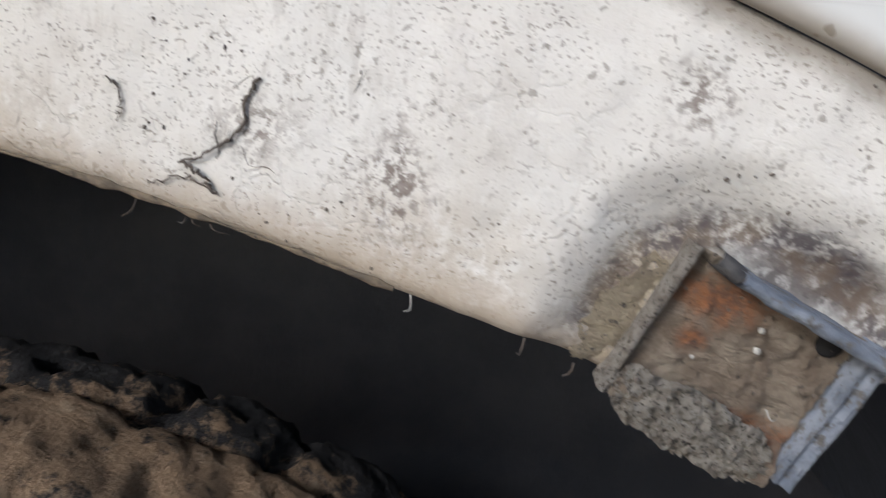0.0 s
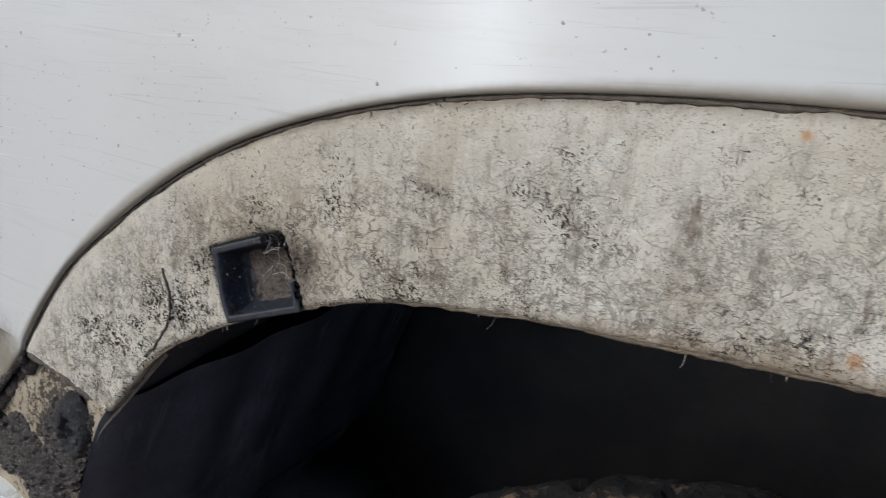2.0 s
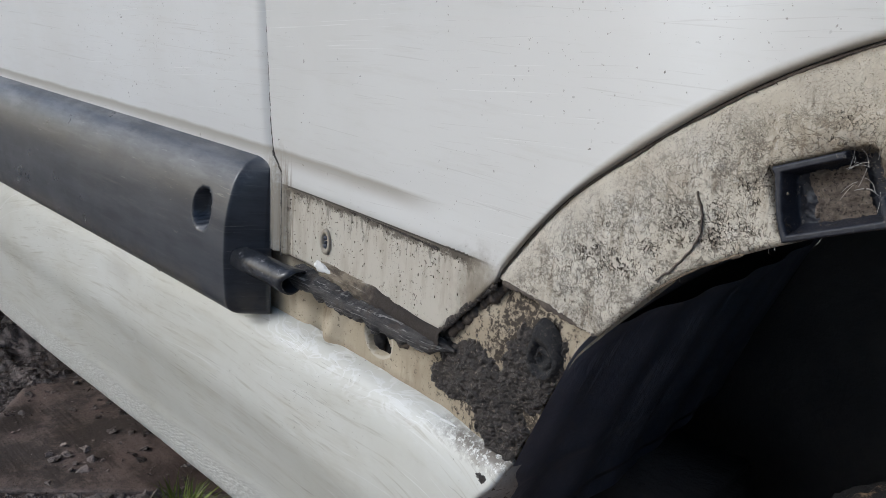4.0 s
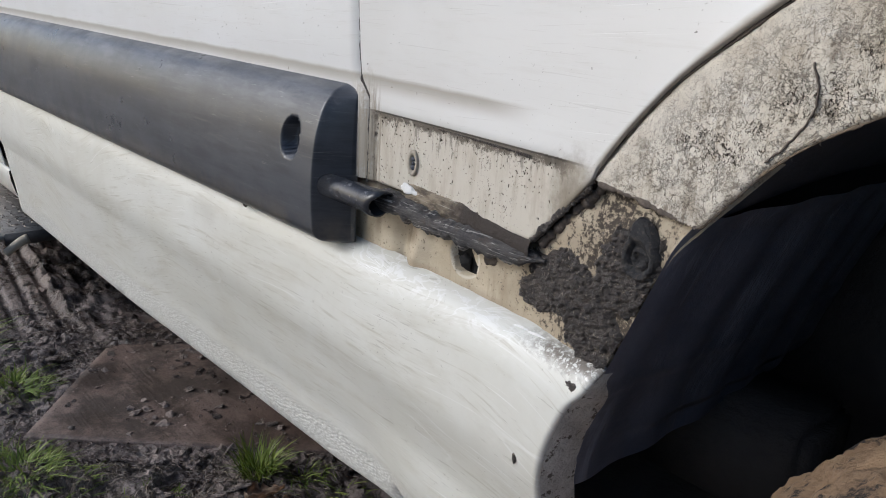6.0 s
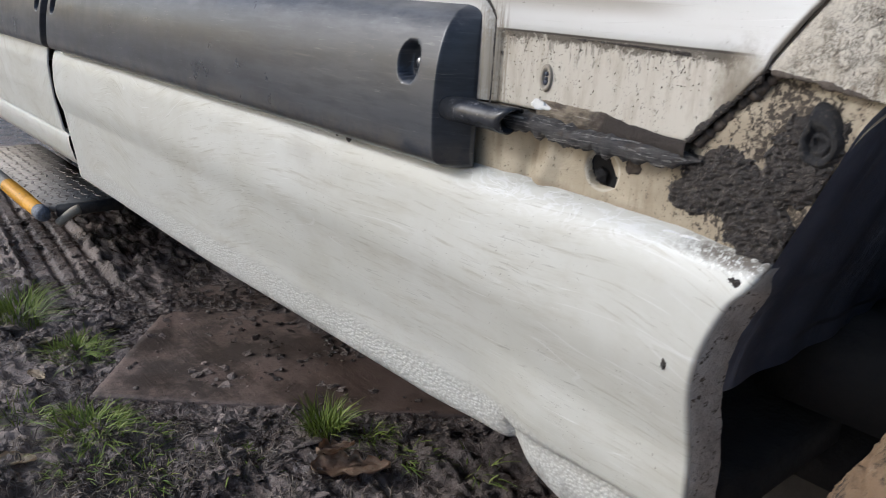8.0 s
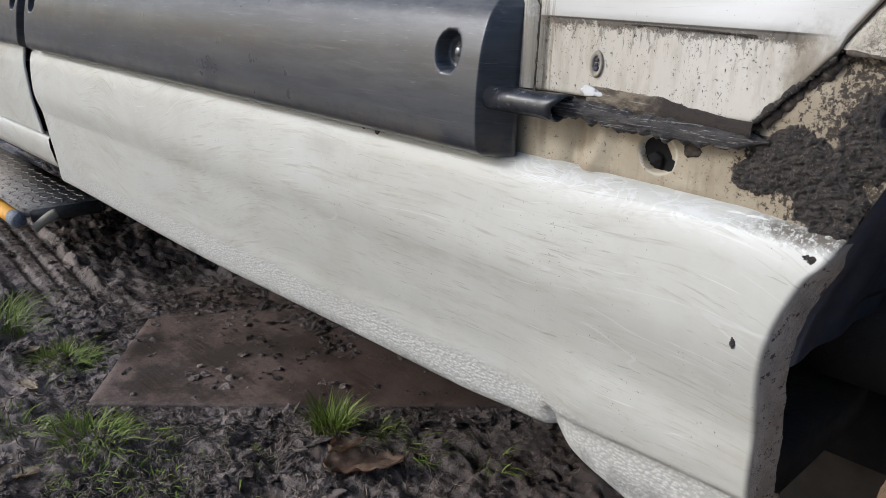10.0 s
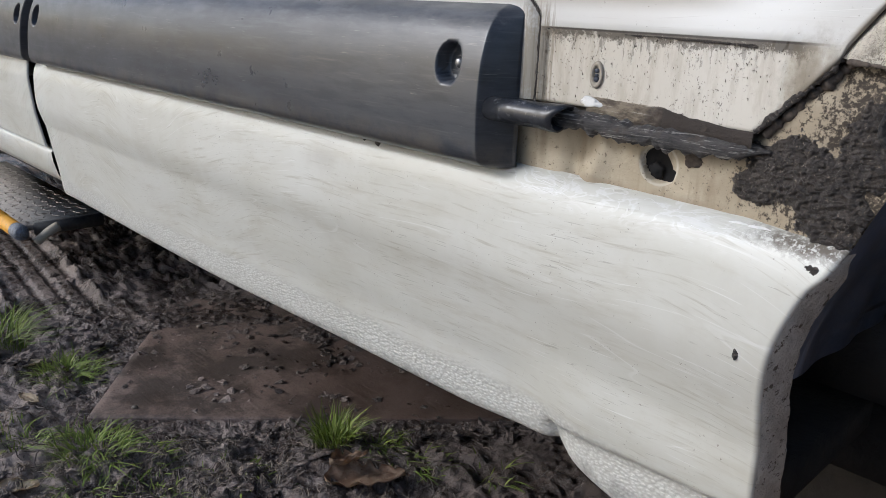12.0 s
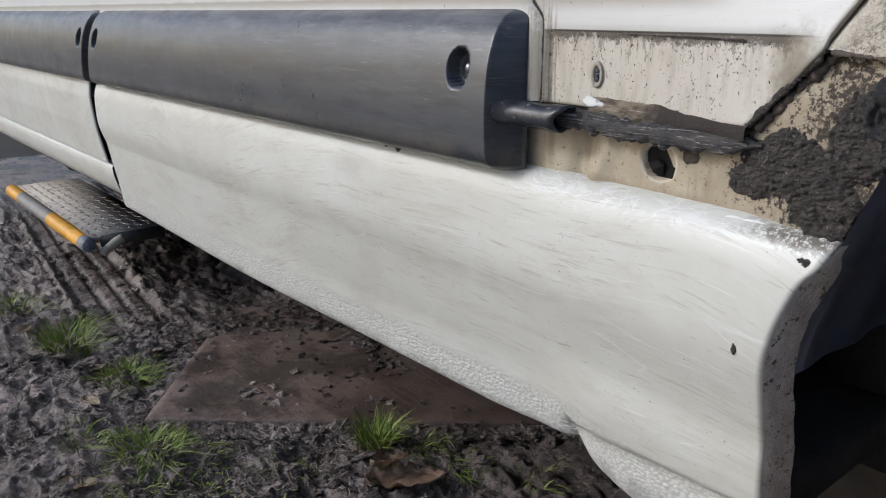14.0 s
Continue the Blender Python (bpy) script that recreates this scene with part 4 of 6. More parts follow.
def side_trim(name, x0, x1, holes, label):
    """Extruded trim with rounded ends; screw seats at the given x."""
    sec = curve(TRIM_SECTION, 70)
    xs = set(np.linspace(x0, x1, 60).tolist())
    for h in holes:
        xs |= set(np.linspace(h - 0.021, h + 0.021, 30).tolist())
    for e in (x0, x1):
        xs |= set((e + s * d) for s in (1 if e == x0 else -1,) for d in (0.0, 0.001, 0.002, 0.004, 0.007, 0.010, 0.012, 0.014, 0.016, 0.018, 0.019, 0.020, 0.021, 0.022, 0.024, 0.027))
    xs = sorted(xs)
    rows = []
    for x in xs:
        row = []
        e = min(x - x0, x1 - x)
        for y, z in sec:
            deep = 0.021 if x1 > -1 and x > -1.5 else 0.014
            k = max(0.0, 1 - e / deep)
            k = k * smooth(k * 3.5 + 0.15)
            yy = lerp(y, 0.278, 0.86 * k)
            zz = lerp(z, 0.712, 0.05 * k * k)
            for h in holes:
                yy += 0.016 * sunk(x - h, z - 0.729, 0.0145, 0.0172, 0.0140, 0.003)
            lean = (0.77 - z) * -0.36 if x < -2.0 else 0.0
            w = smooth((-1.9 - x) / 0.15) if x0 > -3 else smooth((x + 2.4) / 0.2)
            row.append((x + lean * w, yy + side_y(x) - 0.276 + 0.0006 * fn(x, 0, z, 0.25, 2), zz))
        rows.append(row)
    bm = grid(rows)
    for row in (rows[0], rows[-1]):
        bm.faces.new([bm.verts.new(p) for p in row])
    bmesh.ops.remove_doubles(bm, verts=bm.verts, dist=1e-5)
    ob = part(name, bm, TRIM, car, label)
    for h in holes:
        part("trim_screw", lathe([(0.0, -0.002), (0.003, -0.002), (0.0048, 0.0), (0.0048, 0.004)], (h + 0.002, side_y(h) - 0.276 + 0.2555, 0.729), n=16, cap=False), STEEL, ob, "dull steel screw")
    return ob


trim = side_trim("side_trim", -2.088, -0.8835, (-0.945, -2.043), "scuffed charcoal plastic side trim with screw seats")
side_trim("front_side_trim", -4.29, -2.108, (-2.150,), "charcoal plastic trim on the front door")
for x, z, r in ((-1.088, 0.6375, 0.0022), (-1.064, 0.6375, 0.0034)):
    bm = bmesh.new()
    bmesh.ops.create_icosphere(bm, subdivisions=2, radius=r)
    for v in bm.verts:
        v.co *= 1 + 0.5 * fn(*(v.co + Vector((x, 0, z))), 0.006, 2)
        v.co.z *= 1.5
    bmesh.ops.translate(bm, vec=(x, 0.2600, z - 0.001), verts=bm.verts)
    part("mud_drip", bm, MUD_CAKE, trim, "dried mud drip")

# ---- fixings on the arch ----
def local(cx, cz, angle, u, v, out):
    """A point on the arch band, u and v along a turned seat, out towards the viewer."""
    a = radians(angle)
    x, z = cx + u * math.cos(a) - v * math.sin(a), cz + u * math.sin(a) + v * math.cos(a)
    return x, side_y(x) + 0.0012 + fall_back(z) - out, z


def height_patch(centre, hu, hv, nu, nv, f, edge=True):
    """A small relief over a seat: f(u, v) gives its height, or None where there is nothing."""
    bm = bmesh.new()
    vs = {}
    for j in range(nv + 1):
        for i in range(nu + 1):
            u, v = lerp(-hu, hu, i / nu), lerp(-hv, hv, j / nv)
            h = f(u, v)
            if h is not None:
                vs[i, j] = bm.verts.new(local(*centre, u, v, h))
    for (i, j) in list(vs):
        q = [vs.get(k) for k in ((i, j), (i + 1, j), (i + 1, j + 1), (i, j + 1))]
        if all(q):
            bm.faces.new(q)
    return bm


# square clip seat: thin black frame with a dusty floor and torn corner
def clip_f(u, v):
    w = 0.0225 - 0.003 * smooth((v + 0.006) / 0.02) + 0.0008 * fn(u, 0, v, 0.008, 2)
    du, dv = abs(u) - w, abs(v) - 0.0165
    d = max(du, dv)
    if d > 0.0012:
        return None
    rim = -0.0015 + 0.0035 * smooth((d + 0.0032) / 0.0012) * smooth((0.0012 - d) / 0.0008 + 0.2)
    floor = -0.0105 + 0.0012 * fn(u, 5, v, 0.006, 3)
    h = lerp(rim, floor, smooth((-0.0022 - d) / 0.0035))
    if u > 0.011 and v > -0.004:
        h = lerp(h, -0.0125, smooth((u - 0.011) / 0.004))
    return h


clip = part("square_clip", height_patch(CLIP, 0.026, 0.02, 84, 66, clip_f), CLIP_BLACK, car, "square black clip seat filled with dust")


def clip_dust(u, v):
    d = max(abs(u - 0.003) - 0.0125, abs(v + 0.001) - 0.0120) + 0.002 * fn(u, 1, v, 0.006, 3)
    return None if d > 0 else -0.0088 + 0.0012 * fn(u, 2, v, 0.004, 3)


part("dust_fill", height_patch(CLIP, 0.018, 0.014, 60, 50, clip_dust), CLIP_DUST, clip, "brown grit lying in the clip seat")


# oval port: wrinkled grey rubber lip round a smoked plug
def port_f(u, v):
    r = math.hypot((u - 0.0005) / 0.0265, v / 0.0150)
    r *= 1 + 0.22 * smooth((-u - 0.014) / 0.012) * abs(v) / 0.0145
    if r > 1.05:
        return None
    return -0.0115 + 0.0105 * smooth((r - 0.84) / 0.2) + 0.0007 * fn(u, 0, v, 0.004, 3)


port = part("rubber_port", height_patch(PORT, 0.029, 0.0165, 110, 70, port_f), RUBBER, car, "wrinkled black rubber port in the arch")
LENS_AT = (0.0042, -0.0022)
FLAP_R = ((0, 0.0165), (57, 0.0160), (102, 0.0165), (132, 0.0200), (145, 0.0242), (152, 0.0215), (164, 0.0222), (176, 0.0290), (180, 0.0322),
          (186, 0.0280), (198, 0.0215), (213, 0.0165), (238, 0.0130), (282, 0.0120), (312, 0.0152), (342, 0.0166), (360, 0.0165))
rows = []
for i in range(181):
    th = 2.0 * i
    rim = float(np.interp(th, [k for k, _ in FLAP_R], [r for _, r in FLAP_R])) * (1 + 0.03 * fn(math.cos(radians(th)), 0, math.sin(radians(th)), 0.25, 2))
    c, s_ = math.cos(radians(th + 5)), math.sin(radians(th + 5))
    row = []
    for k in range(26):
        q = k / 25
        r = lerp(0.0074, rim, q)
        long = smooth((rim - 0.013) / 0.012)
        h = lerp(-0.0058, lerp(-0.0035, 0.0004, long), smooth(q / 0.75)) - lerp(0.0045, 0.0020, long) * smooth((q - 0.8) / 0.2)
        h += 0.0007 * math.sin(q * 15 + 1.6 * math.sin(radians(th * 2))) * (0.4 + 0.6 * q) + 0.0006 * fn(r * c, 2, r * s_, 0.0035, 3)
        row.append(local(*PORT, LENS_AT[0] + r * c, LENS_AT[1] + r * s_, h))
    rows.append(row)
part("rubber_flap", grid(rows), GREY_RUBBER, port, "dusty grey folded rubber flap")
px, py, pz = local(*PORT, LENS_AT[0], LENS_AT[1], -0.0028)
part("plug_lens", lathe([(0.0, -0.0016), (0.003, -0.0015), (0.0060, -0.0009), (0.0078, 0.0004), (0.0086, 0.004)], (px, py, pz), n=40, cap=False), SMOKE_PLASTIC, port, "round smoked plastic plug")
lx, ly, lz = local(*PORT, 0.0032, -0.0035, 0.0008)
part("plug_dot", lathe([(0.0, -0.0018), (0.0012, -0.0015), (0.0021, -0.0006), (0.0024, 0.0008), (0.0024, 0.003)], (lx, ly, lz), n=20, cap=False), YELLOW_PLUG, port, "small yellow dot")


# rusty cup bracket hanging over the lip
def cup_floor(u, v):
    d = max(abs(u) - 0.0145, abs(v) - 0.0150)
    if d > 0:
        return None
    return -0.004 + 0.0013 * fn(u, 0, v, 0.006, 4) + 0.0006 * fn(u, 0, v, 0.0015, 2) + 0.003 * smooth((-0.007 - v) / 0.006)


cup = part("cup_bracket", height_patch(CUP, 0.016, 0.018, 64, 70, cup_floor), RUSTY, car, "rusty steel cup bracket caked with grit")


def wall_strip(u0, v0, u1, v1, h0, h1, t, name, mat, label, wob=0.0005):
    rows = []
    n = Vector((v1 - v0, 0, u0 - u1)).normalized() * t
    for a in np.linspace(0, 1, 40):
        u, v = lerp(u0, u1, a), lerp(v0, v1, a)
        w = wob * fn(u, 9, v, 0.006, 3)
        sec = [(0, h0), (0, h1 + w), (0.3, h1 + t * 0.5 + w), (0.7, h1 + t * 0.5 + w), (1, h1 + w), (1, h0)]
        rows.append([local(*CUP, u + n.x * s, v + n.z * s + w, h) for s, h in sec])
    return part(name, grid(rows), mat, cup, label)


wall_strip(-0.0095, 0.0150, 0.0175, 0.0150, -0.008, 0.0045, 0.0024, "top_flange", BRACKET_GREY, "bare blue-grey flange")
wall_strip(0.0150, 0.0155, 0.0150, -0.0130, -0.008, 0.0008, -0.0026, "side_flange", BRACKET_GREY, "blue-grey side flange")
wall_strip(-0.0148, 0.0145, -0.0148, -0.0150, -0.008, -0.0014, 0.0016, "edge_flange", CRUST, "", 0.0009)
wall_strip(-0.0130, 0.0160, -0.0085, 0.0152, -0.008, 0.0015, 0.0030, "corner_flange", GREY_RUBBER, "dusty dark corner of the flange", 0.0008)
for dx, dz, r in ((0.0005, 0.0078, 0.0006), (0.0018, 0.0045, 0.00065), (-0.006, -0.002, 0.0004)):
    gx_, gy_, gz_ = local(*CUP, dx, dz, -0.0028)
    part("pale_grain", lathe([(0.0, -r), (r * 0.8, -r * 0.6), (r, 0.0), (r * 0.7, r)], (gx_, gy_, gz_), n=7, cap=False), PALE_FIBRE, cup, shade=False)
hx_, hy_, hz_ = local(*CUP, 0.0105, 0.0115, -0.0026)
part("drain_slot", lathe([(0.0, -0.0002), (0.0016, -0.0002), (0.0024, 0.001)], (hx_, hy_, hz_), n=14, cap=False), VOID, cup, "black slot under the flange")


def crust_f(u, v):
    d = math.hypot(u / 0.0170, (v + 0.0125) / 0.0062) + 0.18 * fn(u, 0, v, 0.006, 3)
    return None if d > 1 else -0.0025 + 0.0036 * math.sqrt(max(0, 1 - d)) + 0.0015 * fn(u, 3, v, 0.0018, 3) + 0.0012 * fn(u, 6, v, 0.0008, 2)


part("grit_crust", height_patch(CUP, 0.019, 0.022, 150, 150, crust_f), CRUST, cup, "coarse grit caked on the lower edge")


def crust_g(u, v):
    d = math.hypot((u + 0.0195) / 0.0050, (v + 0.002) / 0.0120) + 0.35 * fn(u, 0, v, 0.005, 3)
    return None if d > 1 else -0.0066 + 0.0016 * math.sqrt(max(0, 1 - d)) + 0.0009 * fn(u, 3, v, 0.0025, 3)


part("packed_dirt", height_patch(CUP, 0.034, 0.024, 110, 80, crust_g), PALE_CRUST, cup, "pale dirt packed beside the cup")


# cobweb across the clip seat
random.seed(14)
for k in range(14):
    u0, v0 = random.uniform(0.010, 0.024), random.uniform(-0.004, 0.016)
    u1, v1 = u0 + random.uniform(-0.008, 0.010), v0 + random.uniform(-0.009, 0.009)
    pts = [local(*CLIP, lerp(u0, u1, t), lerp(v0, v1, t) + 0.001 * math.sin(3 * t), 0.0006 - 0.003 * math.sin(math.pi * t)) for t in np.linspace(0, 1, 8)]
    part("web_thread", strand(pts, 0.00013, 0.00009, 4), PALE_FIBRE, clip)

# roots and fibres stuck to the arch
def on_band(pts, out=0.0006, wob=0.0006, n=26):
    c = curve(pts, n)
    return [(x + random.uniform(-wob, wob), side_y(x) + 0.0012 + fall_back(z) - out, z + random.uniform(-wob, wob)) for x, z in c]


for pts, r0, r1 in (([(0.030, 0.902), (0.0278, 0.8965), (0.027, 0.892), (0.0225, 0.888), (0.016, 0.885)], 0.00042, 0.00022),
                    ([(0.016, 0.885), (0.0205, 0.8828), (0.023, 0.880)], 0.0003, 0.0003), ([(0.022, 0.8808), (0.018, 0.8822), (0.009, 0.880)], 0.00022, 0.00012),
                    ([(-0.482, 0.842), (-0.4775, 0.832), (-0.477, 0.819), (-0.486, 0.802), (-0.497, 0.790)], 0.0007, 0.0005),
                    ([(0.001, 0.8985), (0.0035, 0.895), (0.003, 0.891)], 0.00018, 0.0001)):
    part("root_strand", strand(on_band(pts), r0, r1, rough=0.3), ROOT, band, "dried root stuck to the paint")
random.seed(5)
for k in range(26):
    s = random.choice(range(20, 470))
    x, z = lip[s]
    y = side_y(x) + 0.003
    ln = 0.0015 + 0.005 * random.random() ** 2
    a = random.uniform(-1, 1)
    pts = [(x, y, z + 0.0005), (x + a * ln * 0.4, y - 0.001, z - ln * 0.5), (x + a * ln + random.uniform(-0.002, 0.002), y, z - ln * random.uniform(0.5, 1.1))]
    part("hanging_fibre", strand(curve(pts, 6), 0.00018, 0.00008, 4), random.choice((PALE_FIBRE, ROOT, ROOT)), band)

# mud specks dried onto the band
random.seed(11)
bm = bmesh.new()
for k in range(6500):
    s = random.randrange(8, 520)
    f = random.random() ** 0.8
    a, b = top[s], lip[s]
    x, z = lerp(a[0], b[0], f) + random.uniform(-0.002, 0.002), lerp(a[1], b[1], f)
    if fn(x, 7, z, 0.05, 3) < -0.12 - 0.1 * random.random():
        continue
    r = 0.00009 + 0.00036 * random.random() ** 5
    y = side_y(x) + 0.0012 + fall_back(z)
    ex, ez = random.uniform(0.7, 1.6), random.uniform(0.7, 1.7)
    c = bm.verts.new((x, y - r * 0.6, z))
    ring = [bm.verts.new((x + r * ex * random.uniform(0.7, 1.2) * math.cos(t), y + 0.0004, z + r * ez * random.uniform(0.7, 1.2) * math.sin(t))) for t in np.linspace(0, 2 * math.pi, 7)[:-1]]
    for i in range(6):
        bm.faces.new((c, ring[i], ring[(i + 1) % 6]))
tagged(part("mud_specks", bm, ROOT, band), kind="stuff")

# cracked dirt: short dark flecks and long branching cracks
def crack_sheet(name, walks, width, material, parent, out, label=""):
    """Thin raised ribbons along wandering walks of (x, z) points."""
    verts, faces = [], []
    for pts in walks:
        o = len(verts)
        for i, (x, z) in enumerate(pts):
            a, b = pts[max(0, i - 1)], pts[min(len(pts) - 1, i + 1)]
            d = math.hypot(b[0] - a[0], b[1] - a[1]) or 1.0
            nx, nz = -(b[1] - a[1]) / d, (b[0] - a[0]) / d
            w = width() * (0.35 if i in (0, len(pts) - 1) else 1.0)
            y = side_y(x) + fall_back(z) - out
            verts += [(x - nx * w, y + 0.0004, z - nz * w), (x, y - 0.00025, z), (x + nx * w, y + 0.0004, z + nz * w)]
            if i:
                k = o + 3 * i
                faces += [(k - 3, k - 2, k + 1, k), (k - 2, k - 1, k + 2, k + 1)]
    me = bpy.data.meshes.new(name)
    me.from_pydata(verts, [], faces)
    me.materials.append(material)
    ob = new(name, me)
    ob.parent = parent
    ob.matrix_parent_inverse = Matrix.Identity(4) if parent.parent else Matrix.Translation(parent.location).inverted()
    return tagged(ob, label, kind="stuff")


def wander(x, z, heading, steps, stride, swing):
    pts = [(x, z)]
    for _ in range(steps):
        heading += random.gauss(0, swing)
        x, z = x + stride * math.cos(heading), z + stride * math.sin(heading)
        pts.append((x, z))
    return pts


random.seed(61)
walks, cracks = [], []
while len(walks) < 9500:
    i = random.randrange(6, 470)
    f = random.random() ** 0.75
    a, b = top[i], lip[i]
    x, z = lerp(a[0], b[0], f), lerp(a[1], b[1], f)
    dense = 0.42 + 0.36 * fn(x, 17, z, 0.045, 4) + 0.25 * smooth((f - 0.25) / 0.3) - 1.1 * smooth((x + 0.13) / 0.12) - 0.34 * smooth((0.38 - f) / 0.25)
    dense -= 0.22 * smooth((-0.45 - x) / 0.06)
    if random.random() > min(dense, 0.40) or f > 0.97:
        continue
    near = min(math.hypot(x - c[0], (z - c[1]) * 1.2) for c in (CLIP, PORT))
    if near < 0.024:
        continue
    walks.append(wander(x, z, random.choice((1.57, -1.57, 1.57, 0.4)) + random.gauss(0, 0.7), random.randint(2, 4), random.uniform(0.0003, 0.0008), 0.6))
crack_sheet("flecked_dirt", walks, lambda: random.uniform(0.00005, 0.00016), FLECK, band, -0.0014, "dark flecks of cracked dirt")
while len(cracks) < 44:
    i = random.randrange(190, 400)
    f = random.uniform(0.35, 0.95)
    x, z = lerp(top[i][0], lip[i][0], f), lerp(top[i][1], lip[i][1], f)
    if fn(x, 29, z, 0.06, 3) < 0.0:
        continue
    trunk = wander(x, z, random.uniform(0, 6.28), random.randint(6, 16), 0.0013, 0.5)
    trunk = [p for p in trunk if p[1] < arch_top_z(p[0]) - 0.012 and p[1] > 0.894 - 0.5 * (p[0] + 0.11) ** 2]
    if len(trunk) > 3:
        cracks.append(trunk)
        cracks.append(wander(*random.choice(trunk), random.uniform(0, 6.28), random.randint(2, 5), 0.0012, 0.5))
crack_sheet("cracked_dirt", cracks, lambda: random.uniform(0.00007, 0.00017), FLECK, band, -0.0014, "branching cracks in the dirt")

walks = []
while len(walks) < 280:
    x, f = random.uniform(-0.856, -0.622), random.random() ** 1.6
    z = 0.762 - 0.055 * f
    if random.random() < 0.55 + 0.5 * fn(x, 41, z, 0.03, 3) and x < -0.664 + 0.95 * (z - 0.702):
        walks.append(wander(x, z, random.choice((1.57, -1.57, 0.3)) + random.gauss(0, 0.5), random.randint(2, 4), random.uniform(0.0002, 0.0006), 0.5))
crack_sheet("flecked_dirt", walks, lambda: random.uniform(0.00005, 0.00015), FLECK, quarter, -0.0016, "dark flecks of dirt on the trim's old seat")

# dirt packed along the arch line, the fold and the lip
def dirt_bead(name, pts, n, radius, mat_, parent, out, broken=0.0, label="", seed=0.0, squash=0.7):
    c = curve(pts, n)
    rows = []
    for i, (x, z) in enumerate(c):
        a, b = c[max(0, i - 1)], c[min(n - 1, i + 1)]
        tx, tz = (b - a) / np.linalg.norm(b - a)
        r = radius * (0.75 + 0.8 * fn(x, seed, z, 0.012, 3) + 0.4 * fn(x, seed, z, 0.003, 2))
        r *= smooth((fn(x, seed + 4, z, 0.03, 3) + 0.5 - broken) / 0.25) if broken else 1
        r = max(r, 0.00012)
        o = 0.3 * radius * fn(x, seed + 9, z, 0.01, 2)
        rows.append([(x - tz * (o + r * math.cos(t)), side_y(x) + fall_back(z) - out - squash * r * math.sin(t), z + tx * (o + r * math.cos(t))) for t in np.linspace(-0.3, math.pi + 0.3, 7)])
    return part(name, grid(rows), mat_, parent, label)


dirt_bead("arch_line_dirt", ARCH_TOP[:620:24] - np.array((0, 0.0012)), 700, 0.0009, ROOT, band, -0.0018, 0.0, "dark dirt packed along the arch line", 1.0)
dirt_bead("lip_dirt", ARCH_LIP[ARCH_LIP[:, 0] < 0.078][::24] + np.array((0, 0.0006)), 700, 0.0008, FOAM, band, -0.0022, 0.15, "brown dirt along the lip", 2.0)
dirt_bead("fold_dirt", [(-0.657, 0.7035), (-0.640, 0.7215), (-0.622, 0.7405), (-0.606, 0.757)], 120, 0.0028, MUD_CAKE, quarter, -0.0018, 0.0, "black dirt along the fold", 3.0)
dirt_bead("fold_filth", [(-0.652, 0.7015), (-0.636, 0.7195), (-0.618, 0.7385), (-0.602, 0.755)], 140, 0.0034, ROOT, recess, -0.0085, 0.0, "dark dirt packed into the fold", 11.0, 0.9)
dirt_bead("seat_dirt", [(-0.857, 0.7645), (-0.80, 0.7640), (-0.72, 0.7628), (-0.665, 0.7610)], 320, 0.0013, MUD_CAKE, quarter, -0.0010, 0.0, "crumbling dirt along the trim seat", 4.0, 0.5)
dirt_bead("seat_dirt", [(-0.857, 0.763), (-0.8568, 0.735), (-0.857, 0.706)], 100, 0.0012, ROOT, quarter, -0.0012, 0.3, "", 5.0)
dirt_bead("door_seam_dirt", [(-0.8655, 0.70), (-0.8655, 0.765), (-0.867, 0.776), (-0.878, 0.789), (-0.8802, 0.80), (-0.8925, 0.92), (-0.9195, 1.19)], 400, 0.0013, MUD_CAKE, quarter, -0.0006, 0.0, "dark dirt in the door seam", 6.0)
dirt_bead("fold_dirt", [(-0.604, 0.7555), (-0.575, 0.7535), (-0.548, 0.7490), (-0.530, 0.7465)], 120, 0.0021, ROOT, band, -0.0016, 0.0, "brown dirt along the end of the band", 8.0)
random.seed(31)
for k in range(34):
    x0, z0 = random.choice((random.uniform(-0.864, -0.815), random.uniform(-0.862, -0.80), random.uniform(-0.85, -0.67))), random.uniform(0.624, 0.638)
    pts = []
    for i in range(5):
        cx, cz = x0 + 0.006 * i + random.uniform(-0.003, 0.003), z0 + random.uniform(-0.0012, 0.0012)
        pts.append((cx, side_y(cx) + ledge_off(cz) - 0.0002, cz))
    part("scraped_curl", strand(curve(pts, 14), random.uniform(0.0002, 0.0005), 0.00012, 5), WHITE_CHIP, lower)

